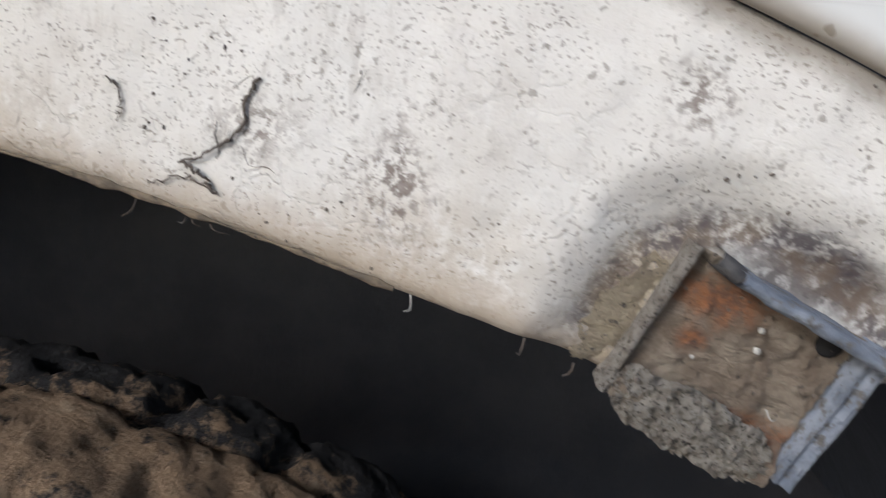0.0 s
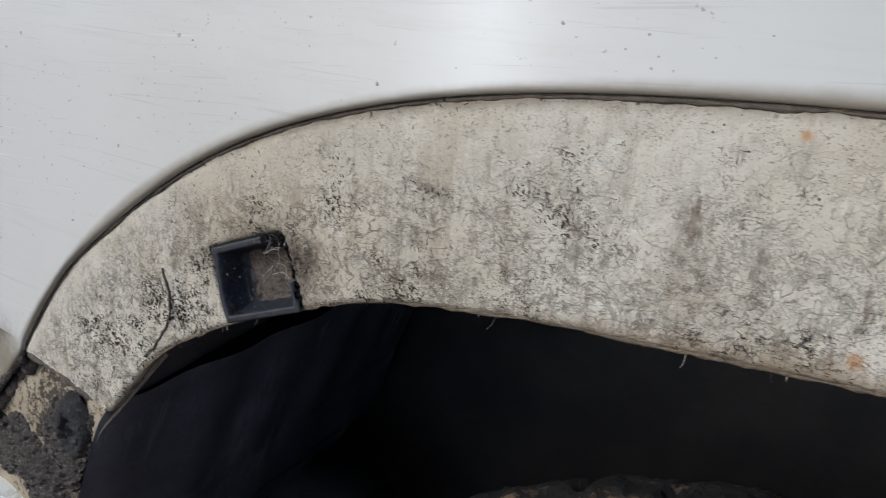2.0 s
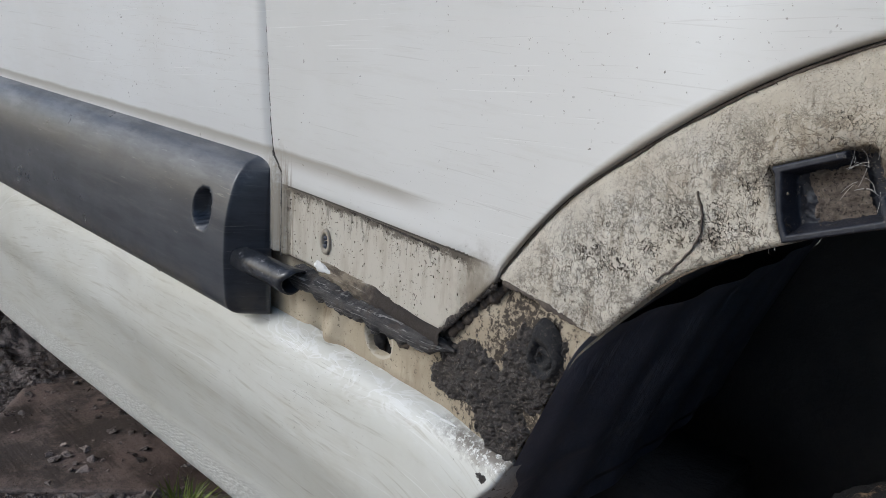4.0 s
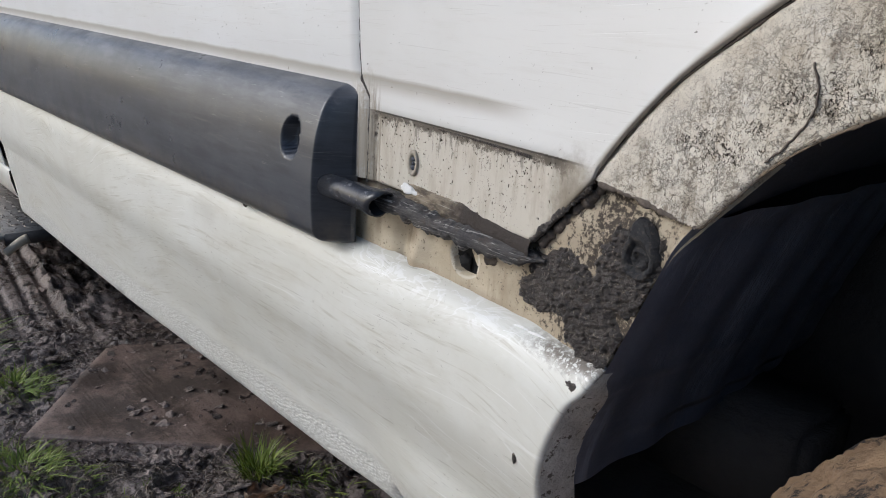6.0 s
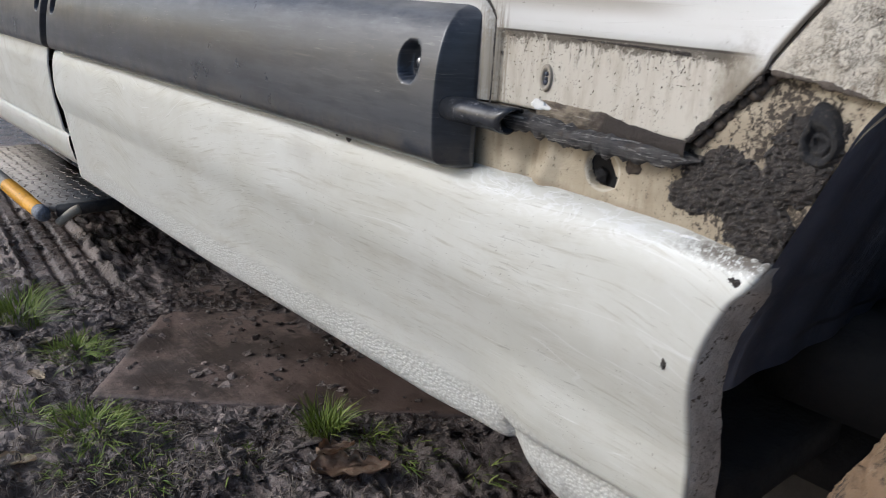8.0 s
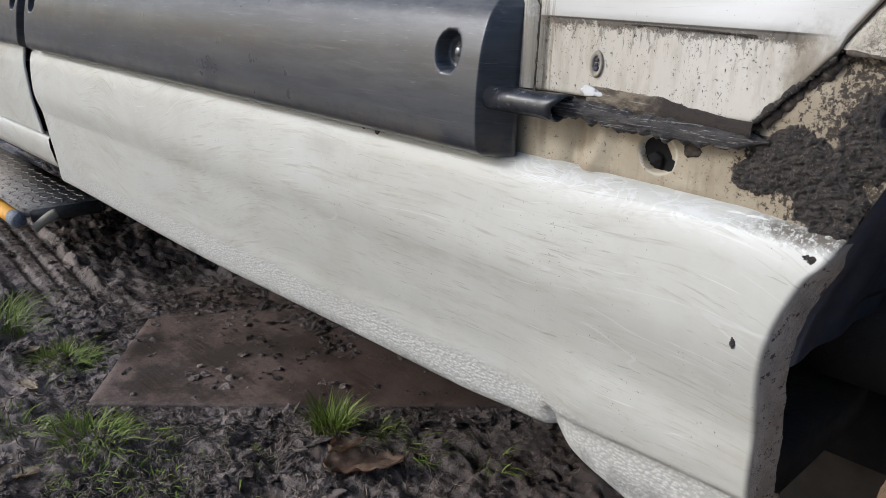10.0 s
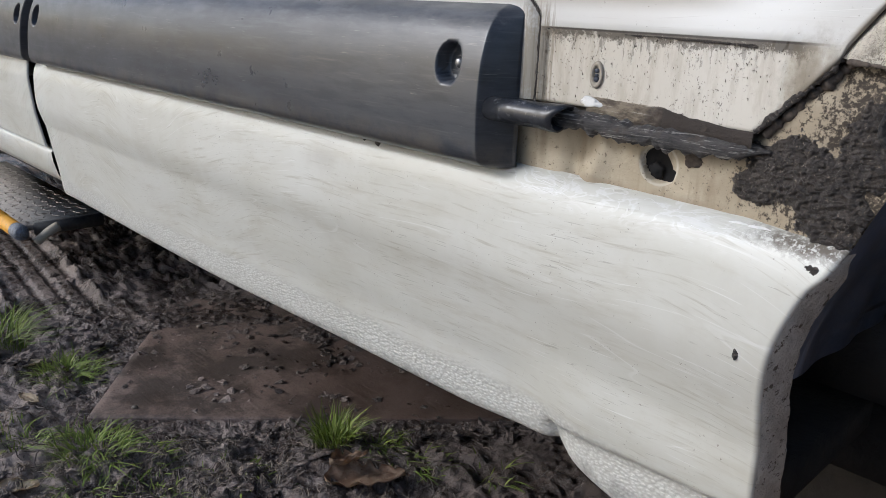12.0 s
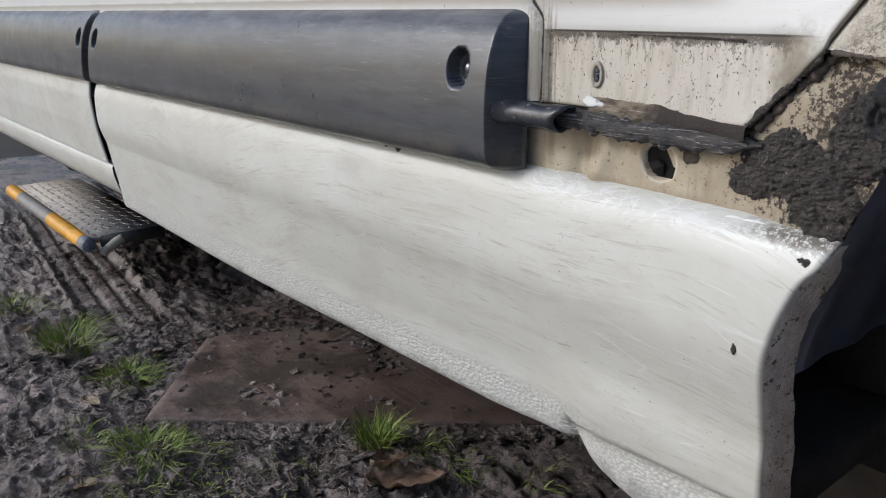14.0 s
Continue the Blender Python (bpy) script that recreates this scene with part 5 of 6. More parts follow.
# ---- things in the trim recess ----
sleeve = part("trim_sleeve", lathe([(0.0085, -0.90), (0.0112, -0.90), (0.0113, -0.87), (0.0111, -0.842), (0.0116, -0.838), (0.0122, -0.830), (0.0120, -0.822), (0.0100, -0.822), (0.0093, -0.845), (0.0, -0.848)],
                                   (0, 0.2545, 0.6925), "x", 36, False), PIPE, car, "black sleeve poking out of the trim's end")
for v in sleeve.data.vertices:
    t = smooth((v.co.x + 0.850) / 0.028)
    v.co.x += 0.010 * t * smooth((v.co.z - 0.692) / 0.012)
rows = []
for a in np.linspace(0, 1, 150):
    x = lerp(-0.832, -0.645, a)
    cz = lerp(0.6945, 0.6910, a) - 0.003 * math.sin(math.pi * a)
    fadeout = 1.12 - 0.18 * smooth((a - 0.55) / 0.3) - 0.80 * smooth((a - 0.86) / 0.14)
    y0 = side_y(x) + lerp(-0.004, 0.006, a)
    sec = [(0.006, 0.0062), (-0.002, 0.0066), (-0.007, 0.0048), (-0.0092, 0.0022), (-0.0096, -0.002), (-0.0088, -0.0062), (-0.0062, -0.0080), (-0.002, -0.0076), (0.006, -0.006)]
    row = []
    for k, (dy, dz) in enumerate(sec):
        rag = 0.0034 * fn(x, k * 0.003, 2, 0.010, 5) * (1.4 if dz < -0.006 else 0.7)
        row.append((x, y0 + dy * fadeout + 0.0012 * fn(x, k * 0.004, 7, 0.010, 3), cz + (dz + rag) * fadeout))
    rows.append(row)
bm = grid(rows)
bm.faces.new([bm.verts.new(p) for p in rows[-1]])
rail = part("bent_rail", bm, BAR, car, "weathered grey rail bent out of the sleeve")
rows = []
for a in np.linspace(0, 1, 80):
    x = lerp(-0.806, -0.657, a)
    z0, zt = 0.694 - 0.002 * a, 0.7120 + 0.0016 * fn(x, 0, 0, 0.03, 4) - 0.0085 * smooth((a - 0.25) / 0.75)
    y = side_y(x)
    rows.append([(x, y + 0.010, z0), (x, y - 0.0004, z0), (x, y - 0.0010 + 0.0006 * fn(x, 1, 0, 0.006, 3), lerp(z0, zt, 0.4)), (x, y - 0.0006 + 0.0004 * fn(x, 2, 0, 0.006, 3), zt - 0.0012), (x, y + 0.003, zt + 0.0006 * fn(x, 3, 0, 0.004, 2))])
part("foam_strip", grid(rows), TORN_FOAM, car, "torn brown foam strip along the lip")


def blob(x, z, rx, rz, ry, out, name, mat, parent, label="", seed=0, rag=0.5):
    bm = bmesh.new()
    bmesh.ops.create_icosphere(bm, subdivisions=3, radius=1.0)
    for v in bm.verts:
        k = 1 + rag * fn(*(v.co * 0.5 + Vector((seed, 0, 0))), 0.5, 3)
        v.co = Vector((x + v.co.x * rx * k, side_y(x) - out + v.co.y * ry * k, z + v.co.z * rz * k))
    return part(name, bm, mat, parent, label)


blob(-0.8010, 0.7075, 0.0085, 0.0036, 0.0006, 0.0014, "white_filler_dab", WHITE_CHIP, car, "dab of white filler", 3, 0.9)
# black plate that stands in for the shade inside the drain hole
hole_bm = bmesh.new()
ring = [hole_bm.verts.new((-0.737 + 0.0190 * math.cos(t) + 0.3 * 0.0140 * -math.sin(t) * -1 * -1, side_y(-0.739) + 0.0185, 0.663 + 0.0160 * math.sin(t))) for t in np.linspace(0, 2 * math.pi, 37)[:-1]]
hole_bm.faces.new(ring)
part("hole_backing", hole_bm, VOID, recess, "black plate put in for the shade inside the drain hole")
blob(-0.742, 0.660, 0.0060, 0.0062, 0.003, -0.0165, "hole_grommet", VOID, recess, "torn black grommet in the drain hole", 7, 0.6)
blob(-0.7050, 0.6755, 0.0085, 0.0060, 0.0009, -0.0108, "small_plug", ROOT, recess, "small dark plug", 9, 0.9)
# keyhole washer above the rail
wx, wz = -0.800, 0.7300
bm = bmesh.new()
rings = []
for r, o in ((1.0, 0.001), (0.96, -0.0012), (0.80, -0.0016), (0.62, -0.001), (0.52, 0.001), (0.48, 0.004)):
    rings.append([bm.verts.new((wx + 0.0064 * r * math.cos(t) * (0.9 if r < 0.7 else 1), side_y(wx) + 0.0010 + o, wz + 0.0112 * r * math.sin(t))) for t in np.linspace(0, 2 * math.pi, 33)[:-1]])
for a, b in zip(rings, rings[1:]):
    for k in range(32):
        bm.faces.new((a[k], a[(k + 1) % 32], b[(k + 1) % 32], b[k]))
washer = part("keyhole_washer", bm, TAN, quarter, "tan oval washer with a keyhole")
for dz, r in ((0.0032, 0.0019), (-0.0005, 0.0013), (-0.0036, 0.0022)):
    part("keyhole", lathe([(0.0, -0.0006), (r, -0.0006), (r, 0.002)], (wx, side_y(wx) + 0.0008, wz + dz), n=14, cap=False), LINER, washer)

# white chips along the ledge
random.seed(21)
for x, z, rx, rz, k in ((-0.658, 0.6370, 0.0075, 0.0015, 1), (-0.642, 0.6370, 0.0085, 0.0017, 2)):
    blob(x, z, rx, rz, 0.0004, 0.0002 - ledge_off(z), "paint_chip", WHITE_CHIP, lower, "bare white paint chip", k, 0.3)

# torn rubber boss and the mud packed round it
bm = bmesh.new()
rings = []
for r, o in ((0.0185, 0.0050), (0.0165, 0.0010), (0.0142, -0.0026), (0.0122, -0.0034), (0.0104, -0.0022), (0.0090, 0.0006), (0.0078, 0.0010), (0.0068, -0.0006), (0.0052, -0.0008), (0.0040, 0.0014), (0.0, 0.0020)):
    ring = []
    for t in np.linspace(0, 2 * math.pi, 65)[:-1]:
        up = max(0, math.sin(t)) ** 7
        k = r * (1 + 0.05 * fn(math.cos(t), 0, math.sin(t), 0.5, 4)) + 0.010 * up * smooth((r - 0.008) / 0.008)
        ring.append(bm.verts.new((-0.5650 + 0.80 * k * math.cos(t) - 0.004 * up, side_y(-0.56) + 0.0024 + o + 0.0009 * fn(math.cos(t) * r * 60, 1, math.sin(t) * r * 60, 0.22, 4), 0.7175 + 0.88 * k * math.sin(t))))
    rings.append(ring)
for a, b in zip(rings, rings[1:]):
    for k in range(64):
        bm.faces.new((a[k], a[(k + 1) % 64], b[(k + 1) % 64], b[k]))
part("rubber_boss", bm, RUBBER, recess, "torn black rubber boss")
bm = bmesh.new()
vs = {}
GX, GZ = 210, 220
for j in range(GZ + 1):
    z = lerp(0.606, 0.762, j / GZ)
    for i in range(GX + 1):
        x = lerp(-0.690, -0.535, i / GX)
        if x > well_x(z) - 0.0005:
            continue
        m = max(1 - math.hypot((x + 0.622) / 0.050, (z - 0.679) / 0.027), 0.85 - math.hypot((x + 0.592) / 0.036, (z - 0.655) / 0.034), 0.8 - math.hypot((x + 0.655) / 0.027, (z - 0.667) / 0.022),
                1 - math.hypot((x + 0.572) / 0.030, (z - 0.703) / 0.036),
                0.7 - math.hypot((x + 0.650) / 0.03, (z - 0.687) / 0.010))
        m += 0.20 * fn(x, 0, z, 0.022, 4) + 0.16 * fn(x, 2, z, 0.006, 3)
        m -= 1.5 * smooth((0.0115 - math.hypot(x + 0.5650, z - 0.7175)) / 0.004)
        if m < 0:
            continue
        base = side_y(x) + 0.011 - 0.006 * smooth((x + 0.66) / 0.05) * smooth((0.75 - z) / 0.03)
        wx = x + 0.004 * fn(x, 3, z, 0.012, 3)
        ridge = 1 - 2.2 * abs(fn(wx + 0.4 * z, 4, 1.5 * z - 0.3 * x, 0.011, 3))
        crumb = 1 - 2.0 * abs(fn(wx, 8, 1.3 * z, 0.0045, 3))
        h = 0.0042 * smooth(m / 0.45) + smooth(m / 0.20) * (0.0016 * ridge + 0.0012 * crumb + 0.0016 * fn(x, 6, z, 0.03, 2)) - 0.0004
        vs[i, j] = bm.verts.new((x, base + 0.0008 - h, z))
for (i, j) in list(vs):
    q = [vs.get(k) for k in ((i, j), (i + 1, j), (i + 1, j + 1), (i, j + 1))]
    if all(q):
        bm.faces.new(q)
part("mud_cake", bm, MUD_CAKE, car, "lumpy black mud packed behind the arch")
blob(-0.597, 0.6205, 0.0045, 0.0030, 0.0018, 0.0085, "mud_crumb", MUD_CAKE, lower, "black mud crumb", 13, 0.7)
blob(-0.6385, 0.5455, 0.0022, 0.0045, 0.0012, 0.0125, "mud_crumb", MUD_CAKE, lower, "", 17, 0.6)

random.seed(41)
for k in range(7):
    x = -0.093 + random.gauss(0, 0.004)
    blob(x, 0.8856 - abs(random.gauss(0, 0.0009)), 0.0010, 0.0012, 0.0010, random.uniform(-0.004, 0.0), "lip_crumb", (FOAM, ROOT, CRUST)[k % 3], band, "crumb of dirt clinging to the lip" if k == 0 else "", 50 + k, 0.8)

# ---- wheel ----
TYRE_C, TYRE_R = (-0.130, 0.305, 0.356), 0.412


def tyre_mat():
    m = Mat("muddy_tyre_rubber")
    # mud colour gives way to black towards the tread's far side
    worn = m.mul(m.step(m.add(m.axis(1), m.mul(m.add(m.noise(30, 5, 0.7), -0.5), 0.04)), 0.325, 0.365), 0.22)
    caked = m.step(m.op("SUBTRACT", m.add(m.noise(40, 6, 0.75), m.mul(m.noise(140, 4), 0.35)), worn), 0.50, 0.66)
    col = m.mix(caked, (0.030, 0.028, 0.028), (0.31, 0.212, 0.130))
    col = m.mix(m.mul(m.step(m.noise(60, 5, 0.7), 0.55, 0.7), caked), col, (0.40, 0.30, 0.20))
    h = m.add(m.noise(120, 7, 0.78), m.mul(m.noise(30, 4), 0.4))
    return m.done(col, 0.85, h, 0.9, 0.006, spec=0.3)


wheel = part("wheel", lathe([(0.0, 0.27), (0.06, 0.27), (0.19, 0.285), (0.247, 0.265), (0.261, 0.235), (0.261, 0.385), (0.0, 0.385)], (TYRE_C[0], 0, TYRE_C[2]), n=48, cap=False), STEEL, car, "muddy wheel with a steel rim")
sec = [(r + 0.046 - 0.4 * (y - 0.376) ** 2, y - 0.071) for r, y in curve([(0.215, 0.300), (0.250, 0.283), (0.295, 0.276), (0.332, 0.279), (0.354, 0.287), (0.362, 0.305), (0.365, 0.34), (0.366, 0.376), (0.365, 0.41), (0.362, 0.447), (0.354, 0.465), (0.332, 0.473), (0.295, 0.476), (0.25, 0.469), (0.215, 0.452)], 96)]
rows = []
for a in np.linspace(0, 2 * math.pi, 721):
    row = []
    for r, y in sec:
        arc = a * TYRE_R
        k = 0.0
        if r > 0.385:
            lat = (y - TYRE_C[1]) / 0.095
            groove = 1 - smooth((abs(abs(lat) - 0.36) - 0.045) / 0.03)
            ph = (arc / 0.052 + (0.5 if lat > 0 else 0) + 0.35 * abs(lat)) % 1.0
            slot = (1 - smooth((abs(ph - 0.5) - 0.08) / 0.06)) * (1 if abs(lat) > 0.30 else 0.5)
            k = -0.006 * max(groove, slot)
        x0, z0 = math.cos(a), math.sin(a)
        mud = max(0.0, fn(x0 * 0.4, y, z0 * 0.4, 0.020, 5) + 0.05)
        if mud > 0:
            k = lerp(k, 0.002, smooth(mud / 0.25) * 0.6) + 0.002 * mud
        k += 0.0020 * fn(x0 * 0.4, y, z0 * 0.4, 0.008, 4) + 0.0010 * fn(x0 * 0.4, y, z0 * 0.4, 0.003, 2)
        row.append((TYRE_C[0] + (r + k) * x0, y, TYRE_C[2] + (r + k) * z0))
    rows.append(row)
bm = grid(rows)
bmesh.ops.remove_doubles(bm, verts=bm.verts, dist=1e-6)
part("tyre", bm, tyre_mat(), wheel, "mud-caked tyre with blocky tread")

# ---- side step ----
step_thing = thing("side_step", (-2.9, 0.4, 0.0), "checker-plate side step with a worn yellow and grey edge", "step")
SX0, SX1, SY0, SY1, SZ = -3.40, -2.56, 0.300, 0.520, 0.196
part("tread_plate", box((SX0 + SX1) / 2, (SY0 + SY1) / 2 + 0.004, SZ - 0.012, SX1 - SX0, SY1 - SY0, 0.024, 0.004), CHECKER, step_thing, "dusty checker plate")
for i in range(25):
    for j in range(7):
        x, y = SX0 + 0.03 + i * 0.0325, SY0 + 0.022 + j * 0.028
        a = 28 if (i + j) % 2 else -28
        bm = bmesh.new()
        ring = [bm.verts.new((0.012 * math.cos(t), 0.0032 * math.sin(t), 0)) for t in np.linspace(0, 2 * math.pi, 9)[:-1]]
        ridge = [bm.verts.new((0.008 * s, 0, 0.0022)) for s in (1, -1)]
        for k in range(8):
            nxt = ring[(k + 1) % 8]
            ra, rb = ridge[0 if k in (7, 0, 1, 6) else 1], ridge[0 if (k + 1) % 8 in (7, 0, 1, 6, 2) and k in (7, 0, 1, 6) else 1]
            bm.faces.new((ring[k], nxt, ra))
        bmesh.ops.transform(bm, matrix=pose(x, y, SZ + 0.0002, 0, 0, a), verts=bm.verts)
        part("checker_stud", bm, CHECKER, step_thing.children[0], shade=False)
zones = ((SX0, SX0 + 0.16, YELLOW), (SX0 + 0.16, SX0 + 0.52, STEP_GREY), (SX0 + 0.52, SX1 - 0.09, YELLOW), (SX1 - 0.09, SX1 + 0.0, YELLOW))
for x0, x1, mat_ in zones:
    prof = []
    nrib = max(2, int((x1 - x0) / 0.014))
    smooth_end = x1 > SX1 - 0.01
    for k in range(nrib * 4 + 1):
        f = k / (nrib * 4)
        prof.append((0.0200 + (0 if smooth_end else 0.0018 * math.sin(2 * math.pi * f * nrib)), lerp(x0, x1, f)))
    part("edge_strip", lathe(prof, (0, SY0, SZ - 0.016), "x", 20), mat_, step_thing, "worn yellow edge strip" if mat_ is YELLOW else "bare grey ribbed edge strip")
part("end_cap", lathe([(0.0, 0.0), (0.0205, 0.0), (0.0205, 0.03), (0.017, 0.045), (0.0, 0.048)], (SX1, SY0, SZ - 0.016), "x", 20, False), BRACKET_GREY, step_thing, "blue-grey end cap")
part("end_plate", box(SX1 + 0.004, (SY0 + SY1) / 2 + 0.02, SZ - 0.02, 0.012, SY1 - SY0 - 0.04, 0.034, 0.003), STEP_DARK, step_thing)
hook = [(SX1 + 0.035 + 0.05 * math.sin(t) * 0.4, 0.335 + 0.075 * t / 2.2, 0.150 + 0.040 * math.sin(t * 0.9)) for t in np.linspace(0, 2.2, 14)]
part("bracket_hook", strand(hook[:10], 0.012, 0.013, 8), TAN, step_thing, "bent steel bracket end")
part("step_arm", box(-2.70, 0.62, 0.235, 0.05, 0.34, 0.035, 0.006, Euler((radians(-14), 0, 0)).to_matrix()), UNDER, step_thing)
part("step_arm", box(-3.25, 0.62, 0.235, 0.05, 0.34, 0.035, 0.006, Euler((radians(-14), 0, 0)).to_matrix()), UNDER, step_thing)

# ---- ground: one sheet of churned mud ----
BOARD_C, BOARD_U, BOARD_V = Vector((-1.80, 0.173)), Vector((0.652, 0.758)), Vector((-0.758, 0.652))
BOARD_L, BOARD_W = 0.95, 0.62


def on_board(x, y):
    d = Vector((x, y)) - BOARD_C
    a, b = d.dot(BOARD_U), d.dot(BOARD_V)
    return min(a, BOARD_L - a, b, BOARD_W - b)


def ground_z(x, y):
    z = 0.016 * fn(x, y, 0, 0.30, 3)
    lump = fn(x, y, 5, 0.075, 5)
    slab = fn(x + 0.02 * fn(x, y, 31, 0.05, 2), 1.5 * y, 23, 0.060, 3)
    z += 0.010 * lump + 0.013 * smooth(slab * 2.2 + 0.4) + 0.010 * max(0.0, fn(x, y, 9, 0.026, 4)) + 0.0035 * fn(x, y, 14, 0.010, 3)
    # tyre track pressed into the mud beside the step
    mid = lerp(0.335, 0.405, (-2.40 - x) / 0.7)
    lat = (y - mid) / 0.085
    along = smooth((-2.33 - x) / 0.06) * smooth((x + 3.9) / 0.3)
    if abs(lat) < 1.3 and along > 0:
        flat = smooth((1.25 - abs(lat)) / 0.25) * along
        cleat = -0.010 * smooth((0.5 - abs((lat * 1.6) % 1.0 - 0.5) * 2) / 0.3) - 0.004 * smooth(math.sin(x / 0.034 * 2 * math.pi + 2 * lat))
        z = lerp(z, 0.002 + cleat + 0.0035 * fn(x, y, 2, 0.03, 3), 0.85 * flat)
        z += 0.014 * along * math.exp(-((abs(lat) - 1.3) / 0.18) ** 2) * (0.6 + 0.6 * lump)
    b = on_board(x, y)
    if b > -0.14:
        z = lerp(z, -0.003 + 0.005 * lump + 0.005 * smooth(slab * 2.2 + 0.4) + 0.006 * max(0.0, fn(x, y, 9, 0.026, 4)) + 0.003 * fn(x, y, 14, 0.010, 3), smooth((b + 0.14) / 0.10))
    if b > 0.012:
        z = lerp(z, -0.03, smooth((b - 0.012) / 0.02))
    far = max(-3.9 - x, x + 0.8, -0.4 - y, y - 1.2, 0.0)
    return z * (1 - smooth(far / 0.8))


def mud_mat():
    """Trodden clay: grey-brown where it dries, dark and shining where it is wet."""
    m = Mat("churned_mud")
    wet = m.step(m.add(m.noise(6, 5, 0.65), m.mul(m.noise(45, 5, 0.7), 0.30)), 0.50, 0.74)
    col = m.mix(wet, (0.320, 0.262, 0.232), (0.088, 0.066, 0.056))
    col = m.mix(m.mul(m.step(m.noise(38, 7, 0.75), 0.52, 0.66), 0.7), col, (0.330, 0.278, 0.250))
    col = m.mix(m.mul(m.step(m.noise(90, 6, 0.75, m.scaled(1, 1, 1, (3, 1, 0))), 0.56, 0.66), 0.85), col, (0.060, 0.047, 0.039))
    # wet mud under the car, with the car's shade put into its colour
    wet_shade = m.top(m.spot(-1.85, 0.74, 0.75, 0.26, 0.7, 0.4, 9, other=1), m.spot(-1.18, 0.66, 0.22, 0.16, 0.7, 0.5, 12, other=1), m.spot(-0.45, 0.60, 0.42, 0.36, 0.7, 0.4, 9, other=1))
    col = m.mix(m.mul(wet_shade, 0.7), col, (0.050, 0.035, 0.028))
    grit = m.step(m.noise(330, 3), 0.67, 0.71)
    col = m.mix(m.mul(grit, 0.5), col, (0.36, 0.32, 0.28))
    h = m.add(m.noise(70, 7, 0.72), m.mul(m.noise(300, 5, 0.7), 0.35))
    return m.done(col, m.step(wet, 0.2, 0.9, 0.62, 0.26), h, 0.85, 0.009, spec=0.5)


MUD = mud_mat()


def axis_steps(a, b, fine, far):
    inner = np.arange(a, b + 1e-6, fine)
    grow, out_hi, out_lo, d = fine, [], [], 0.0
    while d < far:
        grow *= 1.25
        d += grow
        out_hi.append(b + d), out_lo.append(a - d)
    return np.r_[out_lo[::-1], inner, out_hi]


gx, gy = np.r_[axis_steps(-3.7, -1.0, 0.009, 70)[axis_steps(-3.7, -1.0, 0.009, 70) < -2.3], axis_steps(-2.3, -1.0, 0.0045, 70)[axis_steps(-2.3, -1.0, 0.0045, 70) >= -2.3]], axis_steps(-0.10, 0.85, 0.0048, 70)
verts = [(float(x), float(y), ground_z(x, y) if -8 < x < 4 and -4 < y < 5 else 0.0) for y in gy for x in gx]
w = len(gx)
faces = [(j * w + i, j * w + i + 1, (j + 1) * w + i + 1, (j + 1) * w + i) for j in range(len(gy) - 1) for i in range(w - 1)]
me = bpy.data.meshes.new("ground")
me.from_pydata(verts, [], faces)
me.polygons.foreach_set("use_smooth", [True] * len(faces))
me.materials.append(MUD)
tagged(new("ground", me), "churned wet brown mud with tyre marks", "ground", kind="structure")

# board lying in the mud
def board_mat():
    m = Mat("muddy_board")
    vec = m.n("ShaderNodeMapping")
    vec.inputs["Rotation"].default_value, vec.inputs["Scale"].default_value = (0, 0, radians(-49.3)), (7, 90, 40)
    m.t.links.new(m.co, vec.inputs["Vector"])
    grain = m.noise(1, 6, 0.6, vec.outputs[0])
    col = m.mix(m.step(grain, 0.35, 0.68), (0.200, 0.146, 0.120), (0.228, 0.170, 0.142))
    col = m.mix(m.step(m.noise(7, 8, 0.75), 0.44, 0.58), col, (0.075, 0.057, 0.046))
    col = m.mix(m.mul(m.step(m.noise(40, 6, 0.7), 0.56, 0.70), 0.8), col, (0.085, 0.064, 0.05))
    col = m.mix(m.mul(m.step(m.noise(230, 4, 0.7), 0.54, 0.62), 0.7), col, (0.045, 0.034, 0.028))
    col = m.mix(m.step(m.noise(170, 3), 0.70, 0.74), col, (0.26, 0.225, 0.19))
    # far part wet, and the shade under the car darkened into it
    wet_shade = m.spot(-1.46, 0.76, 0.42, 0.34, 0.8, 0.35, 6, other=1)
    col = m.mix(m.mul(wet_shade, 0.75), col, (0.075, 0.046, 0.034))
    return m.done(col, m.step(m.noise(9, 4), 0.35, 0.65, 0.38, 0.7), m.add(m.noise(90, 6, 0.7), grain), 0.4, 0.004)


rows = []
for j in range(41):
    row = []
    for i in range(61):
        p = BOARD_C + BOARD_U * (BOARD_L * i / 60) + BOARD_V * (BOARD_W * j / 40)
        row.append((p.x, p.y, 0.0135 + 0.0022 * fn(p.x, p.y, 0, 0.25, 2) + 0.0006 * fn(p.x, p.y, 0, 0.03, 3)))
    rows.append(row)
bm = grid(rows)
edge = [e for e in bm.edges if e.is_boundary]
made = bmesh.ops.extrude_edge_only(bm, edges=edge)
for v in [g for g in made["geom"] if isinstance(g, bmesh.types.BMVert)]:
    v.co.z -= 0.018
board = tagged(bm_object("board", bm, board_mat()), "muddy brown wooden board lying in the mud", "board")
board.modifiers.new("edges", "BEVEL").width = 0.002

